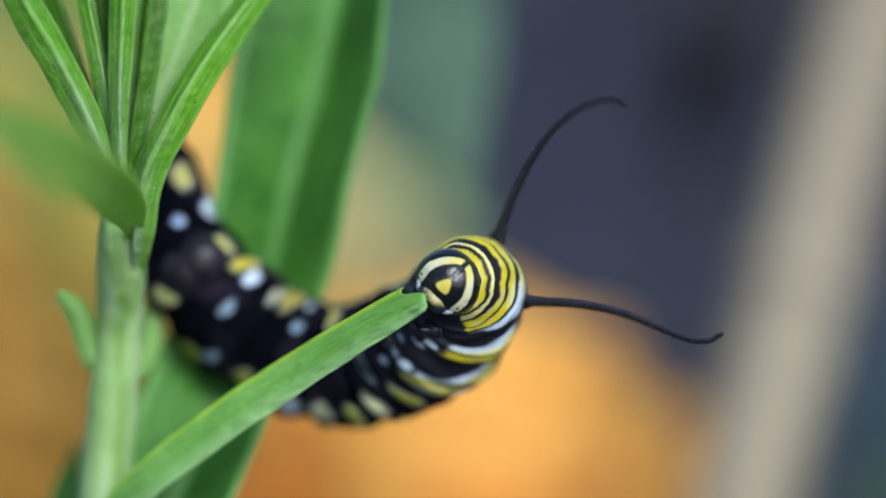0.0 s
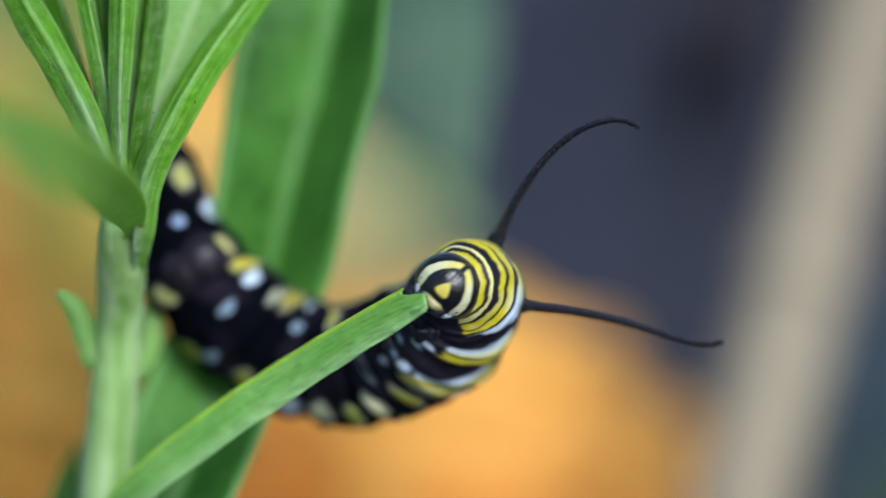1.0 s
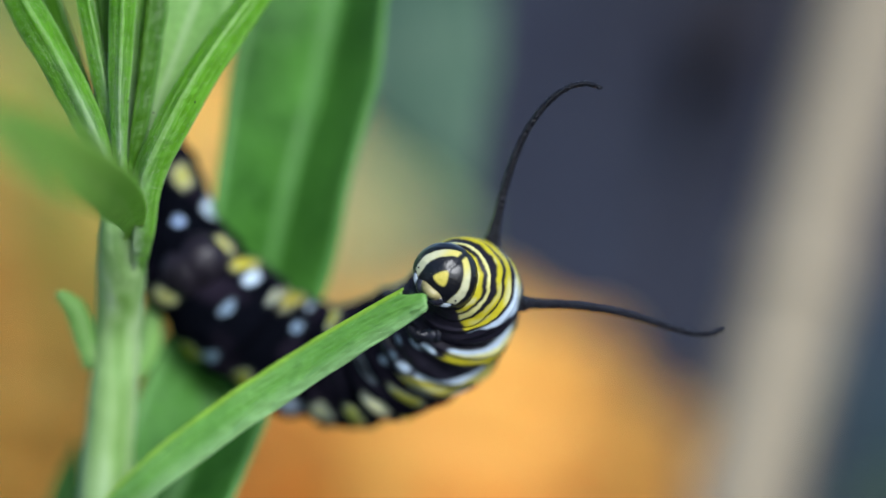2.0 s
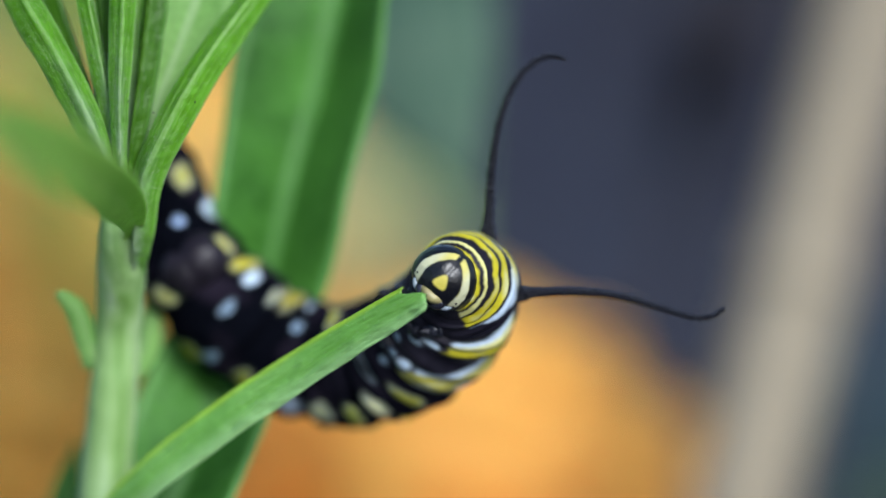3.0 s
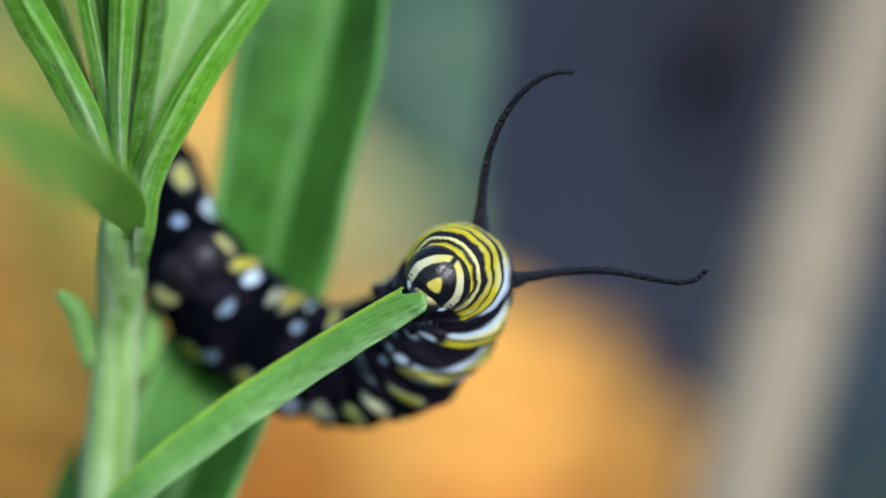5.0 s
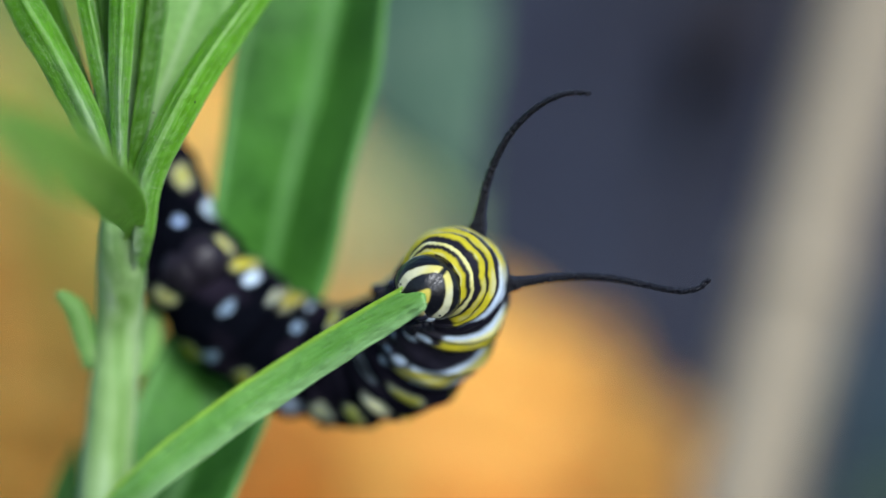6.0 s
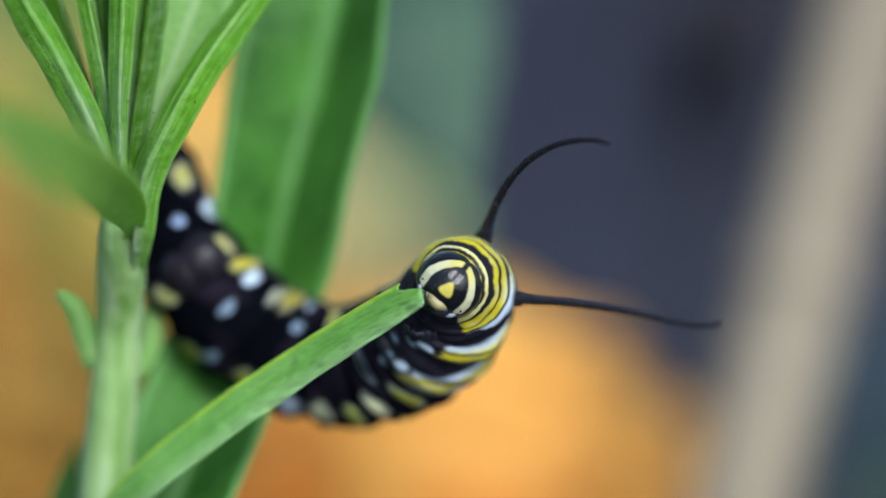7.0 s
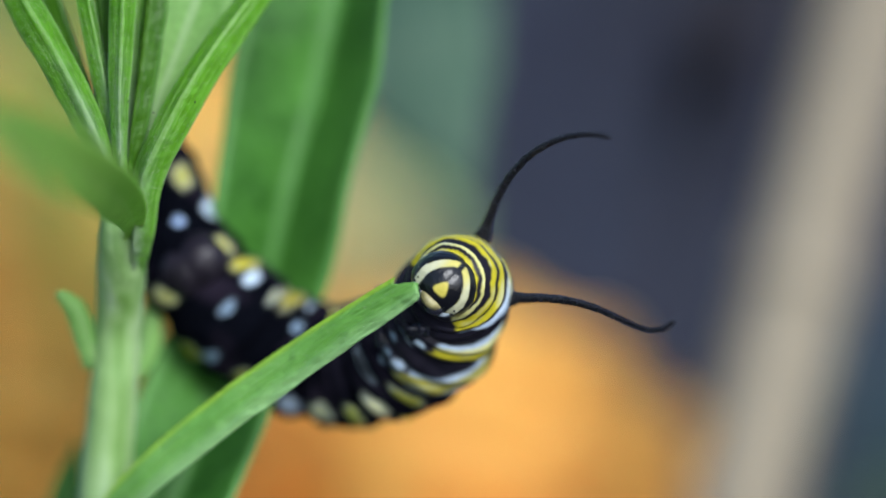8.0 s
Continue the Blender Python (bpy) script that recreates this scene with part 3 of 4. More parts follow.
def make_eaten_leaf():
    keys = [(-14.53, 2.60, -11.74), (-12.04, 0.80, -9.34), (-8.57, -0.40, -6.69), (-6.16, -1.20, -5.09), (-3.35, -2.50, -3.28), (-0.72, -3.90, -1.73)]

    def ends(u):
        # a bitten end: a point on the upper margin, a scoop, then a ragged slant
        bite = float(np.interp(-u, (-1.0, -0.8, -0.4, 0.0, 0.12, 0.25, 0.4, 0.55, 0.7, 0.82, 0.92, 1.0), (0.016, 0.007, 0.001, 0.0, 0.007, 0.022, 0.042, 0.058, 0.066, 0.064, 0.056, 0.058)))
        return 0.989 - bite + 0.0018 * math.sin(u * 31) + 0.0025 * noise.noise((u * 9, 0.3, 7.7))

    return leaf("chewed_leaf", milkweed, LEAF_CHEWED, keys, (0.55, 0.78, 0.84, 0.82, 0.76, 0.64), (0.55, -0.35, -0.83), (0.55, -0.35, -0.83), label="narrow leaf with a freshly bitten tip",
                origin=mm((-14.53, 2.60, -11.74)), fold=0.12, curl=-0.22, rows=110, cols=41, ends=ends, thick=0.16, rib=0.15, seed=11, pucker=0.09)


eaten_leaf = make_eaten_leaf()
for young in [o for o in milkweed.children if o.data.materials[0] == LEAF_FRESH]:
    leaf_down(young, 4200, 0.045, 5, 0.0, 0.85)
leaf_down(eaten_leaf, 1600, 0.05, 6, 0.1)

# ---- monarch caterpillar ----
BLACK, DARK, WHITE, YELLOW = (0.003, 0.0035, 0.006), (0.019, 0.017, 0.027), (0.57, 0.69, 0.82), (0.51, 0.45, 0.022)
PALE_YELLOW, CREAM = (0.68, 0.65, 0.24), (0.84, 0.85, 0.50)
ROOT_PLACES = ((1.77, 0.00, 0.67), (3.10, -0.20, -1.81))
# spine rows: x, y, z, radius in mm; tail to head
SPINE = [
    (-13.04, 6.30, 6.92, 1.1), (-11.84, 6.10, 3.34, 1.5), (-10.96, 6.00, 0.02, 2.15), (-9.11, 6.00, -2.46, 2.5), (-6.74, 6.20, -4.25, 2.55),
    (-4.37, 5.60, -4.92, 2.55), (-2.21, 4.40, -4.52, 2.66), (-0.26, 2.30, -3.30, 2.60), (0.80, 0.20, -1.80, 2.33), (0.60, -1.40, -1.25, 1.96), (0.10, -2.50, -1.28, 1.30)]
BELLY = [(-0.5, -0.85, 0), (-0.5, -0.85, 0.1), (-0.4, -0.9, 0.2), (-0.2, -0.9, 0.4), (0, -0.8, 0.6), (0, -0.75, 0.65), (-0.3, -0.65, 0.7), (-0.7, -0.6, 0.3), (-0.8, -0.3, -0.3), (-0.75, 0, -0.66), (-0.75, 0.1, -0.66)]


JET, PLUM = (0.0125, 0.0115, 0.019), (0.019, 0.015, 0.025)


def mix3(a, b, f):
    return tuple(x + (y - x) * f for x, y in zip(a, b))


def step(x, edge, soft):
    f = max(0.0, min(1.0, (x - edge) / soft + 0.5))
    return f * f * (3 - 2 * f)


def banded(x, bands, soft):
    """The colour at x among (start, colour) bands with soft edges."""
    c = bands[0][1]
    for start, colour in bands[1:]:
        c = mix3(c, colour, step(x, start, soft))
    return c


LIME = (0.36, 0.40, 0.07)
DUSKY = (0.50, 0.48, 0.14)
OLIVE, SILVER, BLUISH = (0.33, 0.33, 0.04), (0.19, 0.27, 0.37), (0.34, 0.46, 0.72)
# bands over the back of an abdomen segment: place along it, half width, colour, how much shorter it stops
ABDOMEN_BLOBS = [(0.36, 0.17, YELLOW, 0.0), (0.67, 0.075, (0.5, 0.57, 0.64), 0.3), (0.90, 0.035, LIME, 0.25)]
# flank and belly marks: place along the spine, angle from the back, half length and half breadth in mm, colour
UPPER_MARKS = [
    (1.16, -2.09, 0.50, 0.52, DUSKY), (1.60, -1.57, 0.50, 0.38, WHITE), (1.675, -2.55, 0.28, 0.26, BLUISH), (2.25, -2.16, 0.55, 0.60, DUSKY),
    (2.73, -2.23, 0.50, 0.60, YELLOW), (2.96, -2.50, 0.30, 0.50, WHITE), (3.00, 3.05, 0.18, 0.36, SILVER),
    (3.67, -2.55, 0.68, 0.85, (0.35, 0.30, 0.025)), (3.366, -2.68, 0.22, 0.60, (0.34, 0.35, 0.22)), (4.25, -2.68, 0.32, 0.5, (0.27, 0.33, 0.38)),
    (4.24, 3.01, 0.42, 0.26, SILVER), (5.29, -3.01, 0.45, 0.75, OLIVE)]
LOWER_MARKS = [
    (2.40, 2.50, 0.42, 0.46, PALE_YELLOW), (3.05, 1.74, 0.55, 0.65, OLIVE), (3.23, 2.05, 0.24, 0.42, SILVER), (3.72, 1.78, 0.50, 0.60, OLIVE),
    (4.49, 1.48, 0.34, 0.60, WHITE), (5.00, 1.50, 0.46, 0.66, CREAM), (5.47, 1.40, 0.26, 0.75, LIME), (5.98, 1.50, 0.44, 0.75, CREAM), (6.48, 1.55, 0.26, 0.8, OLIVE),
    (6.28, 2.29, 0.25, 0.8, (0.03, 0.035, 0.04)), (7.383, 2.57, 0.15, 0.34, WHITE), (7.60, 2.40, 0.15, 0.36, WHITE), (6.944, 2.25, 0.26, 0.32, WHITE),
    # the four silver dots paint glints of glossy leg joints onto the skin
    (6.93, 2.52, 0.16, 0.20, SILVER), (6.64, 2.36, 0.16, 0.20, SILVER), (7.2, 2.75, 0.13, 0.2, SILVER), (7.5, 2.72, 0.13, 0.2, SILVER)]
T3_BANDS = [(0, JET), (0.13, WHITE), (0.22, YELLOW), (0.36, PALE_YELLOW), (0.46, YELLOW), (0.60, WHITE), (0.75, JET)]
T2_BANDS = [(0, JET), (0.34, YELLOW), (0.60, PALE_YELLOW), (0.76, WHITE), (0.92, JET)]
# the foremost segment: its paired stripes near the back, and where they run together low on the flank
T1_BANDS = [(0, JET), (0.21, WHITE), (0.385, JET), (0.50, YELLOW), (0.582, JET), (0.632, YELLOW), (0.695, JET), (0.785, PALE_YELLOW), (0.837, JET), (0.885, YELLOW), (0.975, JET)]
T1_FLANK = (0, 0.43, 0.46, 0.52, 0.615, 0.635, 0.75, 0.80, 0.88, 0.91, 0.965)


def ring_frame(t):
    p = spline(SPINE, t)
    tan = Vector(spline(SPINE, min(t + 0.03, 10))[:3] - spline(SPINE, max(t - 0.03, 0))[:3]).normalized()
    belly = Vector(spline(BELLY, t))
    belly = (belly - tan * belly.dot(tan)).normalized()
    return Vector(p[:3]), float(p[3]), tan, belly, tan.cross(belly)


def make_segment(name, parent, t0, t1, bands, origin, rings=48, sides=96, stripe_end=2.1, folds=3, label="", seed=0, white_from=1.8, roots=(), slant=0.0, flank=()):
    """One body segment with its bands: angle 0 is the back, pi the belly."""
    verts, pig = [], []
    for i in range(rings):
        w = i / (rings - 1)
        t = t0 - 0.04 + (t1 - t0 + 0.08) * w
        p, r, tan, belly, across = ring_frame(min(10, max(0, t)))
        crease = 1 - 0.17 * (abs(2 * w - 1) ** 5) + 0.018 * math.cos(2 * math.pi * folds * w)
        if i in (0, rings - 1):
            crease *= 0.8
        for j in range(sides):
            a = 2 * math.pi * j / sides
            th = abs((a + math.pi) % (2 * math.pi) - math.pi)
            out = -belly * math.cos(a) + across * math.sin(a)
            lump = 1 + 0.03 * noise.noise((a * 2, t * 5, seed)) + (0 if bands else 0.035 * noise.noise((math.cos(a) * 3, math.sin(a) * 3 + seed, t * 4)))
            verts.append(mm(p + out * (r * crease * lump)))
            wob = 0.03 * noise.noise((math.cos(a) * 3 + seed, math.sin(a) * 3, w * 2)) + 0.014 * noise.noise((math.cos(a) * 9 + seed, math.sin(a) * 9, w * 5))
            # bands pinch together toward the belly
            low = step(th, 1.45, 1.1)
            here = [(e + (q - e) * low, k) for (e, k), q in zip(bands, flank)] if flank else bands
            c = banded(w + wob * (0.85 if flank else 1) + slant * (th - 1.6), here, 0.032 if flank else 0.06) if bands else mix3(BLACK, mix3(PLUM, JET, step(t, 5.2, 0.8)), max(0.0, min(1.0, step(t, 5.2, 1.0) * 0.8 + 1.6 * noise.noise((math.cos(a) * 1.7 + 3, math.sin(a) * 1.7, t * 1.6)))))
            if bands and not flank:
                c = mix3(JET, c, step(th, 0.75, 0.5) if math.sin(a) > 0 else 0)
            if flank and c[2] > 0.5:
                c = mix3(YELLOW, c, step(th, 0.55, 0.7) if math.sin(a) > 0 else 0)
            tip = step(th + 0.08 * noise.noise((w * 7, seed, 4)), white_from, 0.3)
            if c[0] > 0.2 and c[2] < 0.5:
                c = mix3(c, WHITE, tip * 0.85)
            if c[0] > 0.3 and c[2] < 0.4:
                c = mix3(c, WHITE, 0.4 * max(0.0, noise.noise((math.cos(a) * 2.5, math.sin(a) * 2.5 + seed, w * 14))))
            if bands:
                end = stripe_end + 0.12 * noise.noise((w * 6, seed * 2.0, (1 if math.sin(a) > 0 else -1)))
                c = mix3(c, DARK, step(th, end, 0.1))
            for at, half, colour, short in (() if bands else ABDOMEN_BLOBS):
                limit = stripe_end - short + 0.12 * noise.noise((seed * 1.7, at * 9, (1 if math.sin(a) > 0 else -1)))
                d = math.hypot((w + wob - at) / half, max(0.0, th - limit + 0.45) / 0.45)
                rim = mix3(colour, WHITE, step(d, 0.8, 0.25) * (0.3 if half > 0.1 else 0) + 0.5 * tip * (half > 0.1) * 0.4)
                c = mix3(rim, c, step(d, 1.0, 0.16 if half > 0.1 else 0.4))
            speed = float(np.linalg.norm(spline(SPINE, min(10, t + 0.05))[:3] - spline(SPINE, max(0, t - 0.05))[:3])) * 10 if j == 0 else speed
            for at, angle, along, round_, colour in UPPER_MARKS + LOWER_MARKS:
                if abs(t - at) > 0.9:
                    continue
                da = (a - angle + math.pi) % (2 * math.pi) - math.pi
                if abs(da) > 0.9:
                    continue
                ragged = 0.42 * noise.noise((a * 5, t * 8, at))
                d = math.hypot((t - at) * speed / along, da * r / round_) + ragged
                rim = mix3(colour, WHITE, step(d, 0.8, 0.4) * 0.35)
                c = mix3(rim, c, step(d, 1.0, 0.65))
            for root in roots:
                c = mix3(BLACK, c, step((p + out * r - Vector(root)).length, 0.62, 0.35))
            pig.append(c)
    return part(name, verts, grid_faces(rings, sides), SKIN if bands else HIND_SKIN, parent, label, origin, pigment=pig)


def make_head(parent, centre, radius, origin):
    f = Vector((-0.17, -0.95, -0.19)).normalized()
    h = Vector((0.64, 0, 0.77))
    h = (h - f * h.dot(f)).normalized()
    r = f.cross(h)
    c = Vector(centre)
    rings, sides = 110, 160
    verts, pig = [], []
    for i in range(rings):
        lat = math.pi * (i + 0.5) / rings
        for j in range(sides):
            lon = 2 * math.pi * j / sides
            d = Vector((math.sin(lat) * math.cos(lon), math.sin(lat) * math.sin(lon), math.cos(lat)))   # right, up, forward
            a, b = math.asin(max(-1, min(1, d.x))), math.atan2(d.y, d.z)
            # two lobes with a groove from the crown to the face
            groove = 0.025 * math.exp(-(a / 0.09) ** 2) * step(b, 0.35, 0.3)
            k = 1 - groove - 0.10 * step(-d.y, 0.6, 0.6) + 0.012 * noise.noise(d * 5) + 0.006 * noise.noise(d * 13)
            verts.append(mm(c + (r * (d.x * 1.04) + h * (d.y * 1.0) + f * (d.z * 0.92)) * (radius * k)))
            q = math.hypot(abs(a) + 1.0, max(b, 0.0) * 1.32) - 1.0 - 0.10 * min(0, b)
            q += 0.02 * noise.noise((a * 4, b * 4, 3))
            col = banded(q, [(0, BLACK), (0.64, (0.60, 0.54, 0.14)), (0.96, BLACK)], 0.05)
            if 0.52 < q < 1.05:
                col = mix3(col, WHITE, 0.35 * step(abs(a), 0.45, 0.4) * (1 if col[0] > 0.3 else 0))
                col = mix3(col, BLACK, 1 - step(abs(a), 0.075, 0.03) if b > 0 else 0)
            # the yellow triangle of the face
            tri = math.log(math.exp(9 * (a * 1.15 + (b - 0.16) * 0.6 - 0.19)) + math.exp(9 * (-a * 1.15 + (b - 0.16) * 0.6 - 0.19)) + math.exp(9 * (-b - 0.13))) / 9
            col = mix3(col, (0.62, 0.53, 0.09), 1 - step(tri, 0.0, 0.04))
            if b < -0.45:
                col = mix3(col, BLACK, step(-b, 0.55, 0.1) * (1 - step(abs(a), 0.95, 0.1)))
            pig.append(col)
    head = part("head", verts, grid_faces(rings, sides), SHELL, parent, "glossy head with black, yellow and white arches", origin, pigment=pig)
    P = lambda a, b, k: c + (r * math.sin(a) + h * (math.cos(a) * math.sin(b)) + f * (math.cos(a) * math.cos(b))) * (radius * k)
    rng = random.Random(12)
    rows = []
    for _ in range(140):
        n = rng.randrange(sides * 4, sides * 75)
        rows.append((verts[n], (verts[n] - mm(c)).normalized()))
    hv, hf = bristles(rows, 0.045, 0.005, rng)
    tagged(part("bristles", hv, hf, DOWN, head, "tiny pale bristles"), kind="stuff")
    # upper lip, jaws and the eye dots
    keys = [(*P(-0.42, -0.5, 0.90), 0.06), (*P(-0.24, -0.53, 0.93), 0.19), (*P(0.0, -0.55, 0.95), 0.22), (*P(0.24, -0.53, 0.93), 0.19), (*P(0.42, -0.5, 0.90), 0.06)]
    v, fa = tube(keys, 14, 12, 0.1)
    part("upper_lip", v, fa, LABRUM, head, "tan upper lip")
    for s in (-1, 1):
        keys = [(*P(s * 0.5, -0.62, 0.86), 0.2), (*P(s * 0.34, -0.72, 0.93), 0.24), (*P(s * 0.14, -0.78, 0.98), 0.17), (*P(s * 0.02, -0.82, 0.98), 0.06)]
        v, fa = tube(keys, 14, 12, 0.15, s)
        part("jaw", v, fa, LEG_BLACK, head, "glossy black jaw")
        keys = [(*P(s * 0.85, -0.66, 0.90), 0.05), (*P(s * 0.76, -0.72, 0.94), 0.12), (*P(s * 0.62, -0.80, 0.96), 0.12), (*P(s * 0.48, -0.86, 0.98), 0.05)]
        v, fa = tube(keys, 14, 12, 0.15, s + 4)
        part("feeler", v, fa, FEELER, head, "short pale bluish feeler")
        for k in range(4):
            q = P(s * (0.86 + 0.1 * math.sin(k * 1.7)), -0.35 - 0.12 * k, 0.97)
            v, fa = tube([(*(q - f * 0.06), 0.02), (*(q - f * 0.03), 0.055), (*(q + f * 0.03), 0.05), (*(q + f * 0.06), 0.01)], 7, 8)
            part("eye", v, fa, LEG_BLACK, head)
    return head


def make_caterpillar():
    base = mm((-12.30, 4.60, -0.68))
    cat = thing("monarch_caterpillar", base, "striped black, yellow and white caterpillar eating a milkweed leaf", "caterpillar")
    cuts = [0.0, 0.75, 1.65, 2.6, 3.6, 4.65, 5.7, 6.7]
    parts = {}
    for k in range(7):
        p = mm(spline(SPINE, (cuts[k] + cuts[k + 1]) / 2)[:3])
        make_segment("body_segment", cat, cuts[k], cuts[k + 1], None, p, rings=64, sides=96, seed=k + 1.3, stripe_end=1.05, folds=4)
    pivot = mm(spline(SPINE, 6.7)[:3])
    parts["rear_thorax"] = make_segment("thorax_segment", cat, 6.7, 7.4, T3_BANDS, pivot, rings=56, sides=120, seed=21.5, stripe_end=2.1, white_from=9, slant=0.48)
    hood = mm((1.06, 0.30, -1.70))
    parts["mid_thorax"] = make_segment("thorax_segment", cat, 7.4, 7.98, T2_BANDS, hood, rings=56, sides=140, seed=31.5, stripe_end=2.15, white_from=9, slant=0.15, roots=ROOT_PLACES)
    parts["fore_thorax"] = make_segment("thorax_segment", cat, 7.98, 9.9, T1_BANDS, hood, rings=130, sides=180, seed=41.5, stripe_end=2.12, folds=6, white_from=9, roots=ROOT_PLACES, flank=T1_FLANK)
    parts["head"] = make_head(cat, (0.00, -2.50, -1.24), 1.34, mm((0.36, -1.80, -1.18)))
    # three pairs of jointed legs under the thorax
    for k, t in enumerate((6.9, 7.6, 8.5)):
        p, r, tan, belly, across = ring_frame(t)
        for s in (-1, 1):
            q = p + belly * r * 0.86 + across * (s * r * 0.42)
            d = (belly + tan * 0.45 - across * (s * 0.3)).normalized()
            bulge = ((0.0, 0.46), (0.25, 0.42), (0.38, 0.30), (0.55, 0.36), (0.8, 0.30), (0.9, 0.2), (1.1, 0.24), (1.35, 0.15), (1.6, 0.03))
            keys = [(*(q + d * (0.5 * x) + tan * (0.1 * x * x)), rad * 0.8) for x, rad in bulge]
            v, fa = tube(keys, 40, 16, 0.1, k + s)
            part("leg", v, fa, LEG_BLACK, parts["rear_thorax"] if k < 2 else parts["mid_thorax"])
    # fleshy hind legs holding the stem
    for k, (t, stout) in enumerate(((2.32, 1.15), (3.3, 0.8), (4.1, 0.75))):
        p, r, tan, belly, across = ring_frame(t)
        for s in (-1, 1):
            q = p + belly * r * (0.74 if k == 0 else 0.62) + across * ((s * 0.16 - (0.14 if k == 0 else 0)) * r)
            keys = [(*(q - belly * 0.6), 1.0 * stout), (*(q - belly * 0.1), 1.05 * stout), (*(q + belly * 0.35), 0.9 * stout), (*(q + belly * 0.66), 0.6 * stout), (*(q + belly * 0.82), 0.2)]
            v, fa = tube(keys, 20, 20, 0.2, k * 2 + s)
            part("hind_leg", v, fa, LEG_DARK if k == 0 else LEG_BLACK, cat, "dark purplish fleshy hind leg" if k == 0 else "black fleshy hind leg")
    return cat, parts


caterpillar, cat_parts = make_caterpillar()

LINKS = 14
LENGTH_UPPER, LENGTH_LOWER = 8.75, 8.5
# heading of each link against the first one, in degrees: at ease, and stretched
UPPER_CURVE = (0, -1, -4, -7, -11, -16, -21, -27, -32, -38, -44, -51, -59, -70)
UPPER_STRETCHED = (0, 0, 0, -1, -2, -4, -7, -11, -16, -23, -32, -45, -66, -100)
LOWER_CURVE = (0, -1, -3, -5, -8, -11, -15, -19, -21, -22, -21, -16, 2, 30)


def make_tentacle(name, root, length):
    """A chain of short tapering links, modelled along stage x at the root and turned by its keys."""
    root = Vector(root)
    step_len = length / LINKS
    origin = mm(root)

    def radius(f):
        return 0.185 - 0.085 * f + 0.17 * math.exp(-max(f, 0) * 24)

    links = []
    for k in range(LINKS):
        a = root + Vector((step_len * k, 0, 0))
        keys = []
        over = 0.4 * radius((k + 1) / LINKS) / step_len
        for i in range(7):
            f = -over + i / 6 * (1 + 2 * over) if k or i else -0.6
            end = 0.45 if k == LINKS - 1 and i == 6 else (0.88 if i in (0, 6) and k else 1)
            keys.append((a.x + step_len * f, a.y, a.z, radius((k + f) / LINKS) * end))
        v, fa = tube(keys, 18, 14, 0.34, k * 3.3)
        rng = random.Random(k + 40)
        rows = []
        for _ in range(60):
            n = rng.randrange(14, len(v) - 14)
            ring = v[n - n % 14:n - n % 14 + 14]
            rows.append((v[n], (v[n] - sum(ring, Vector()) / 14).normalized()))
        hv, hf = bristles(rows, 0.05, 0.007, rng)
        fa = fa + [tuple(i + len(v) for i in f) for f in hf]
        v = v + hv
        ob = part(name if k == 0 else name + "_link", v, fa, TENTACLE, caterpillar if k == 0 else links[0], "black thread-like tentacle" if k == 0 else "", origin if k == 0 else mm(a))
        links.append(ob)
    return links


UPPER_ROOT, LOWER_ROOT = (1.77, 0.00, 0.67), (3.10, -0.20, -1.81)
upper = make_tentacle("tentacle", UPPER_ROOT, LENGTH_UPPER)
lower = make_tentacle("tentacle", LOWER_ROOT, LENGTH_LOWER)


# ---- what moves ----
def between(rows, t):
    """Values at t from rows (t, values...), gliding."""
    if t <= rows[0][0]:
        return np.asarray(rows[0][1:])
    for a, b in zip(rows, rows[1:]):
        if t <= b[0]:
            f = (t - a[0]) / (b[0] - a[0])
            f = f * f * (3 - 2 * f) if b[0] - a[0] > 0.3 else f
            return np.asarray(a[1:]) * (1 - f) + np.asarray(b[1:]) * f
    return np.asarray(rows[-1][1:])


# roots of the two tentacles on the thorax: seconds, upper x z, lower x z (mm)
ROOTS = [(0, 2.23, 0.55, 3.21, -2.16), (0.5, 2.18, 0.41, 3.10, -2.34), (1, 2.18, 0.46, 3.10, -2.30), (1.5, 1.95, 0.39, 3.03, -2.25), (2.8, 2.09, 0.44, 3.28, -2.23), (3, 1.79, 0.69, 3.17, -1.84), (3.5, 1.77, 0.67, 3.10, -1.81), (4, 1.49, 0.87, 2.92, -1.45), (4.5, 1.45, 1.08, 2.96, -1.24), (6, 1.38, 0.94, 2.75, -1.45), (6.5, 1.35, 0.76, 2.69, -1.77), (7, 1.63, 0.53, 2.92, -2.04), (7.5, 1.70, 0.60, 2.78, -2.04), (8, 1.63, 0.60, 2.64, -2.04)]
# the yellow triangle of the face: seconds, shift x z (mm)
FACE_FIRST = [(0, 0.21, -0.11), (0.1, 0.11, -0.28), (0.2, 0.02, -0.28), (0.3, 0.00, -0.28), (0.4, 0.11, -0.32), (0.5, -0.05, -0.46), (0.6, 0.00, -0.41), (0.7, 0.25, -0.32), (0.8, -0.07, -0.37), (0.9, -0.30, -0.46), (1, 0.18, -0.28), (1.1, 0.71, -0.14), (1.2, 0.71, -0.11), (1.3, 0.64, 0.11), (1.4, 0.21, 0.09), (1.5, 0.23, 0.05), (1.6, 0.18, 0.28), (1.7, 0.05, 0.25), (2.8, 0.32, 0.14), (2.9, 0.11, 0.23), (3, 0.07, 0.07), (3.1, 0.21, -0.02), (3.2, 0.23, 0.09), (3.3, 0.07, 0.02), (3.4, 0.07, -0.05), (3.5, 0.00, -0.00), (3.6, -0.09, 0.02), (3.7, -0.14, 0.02)]
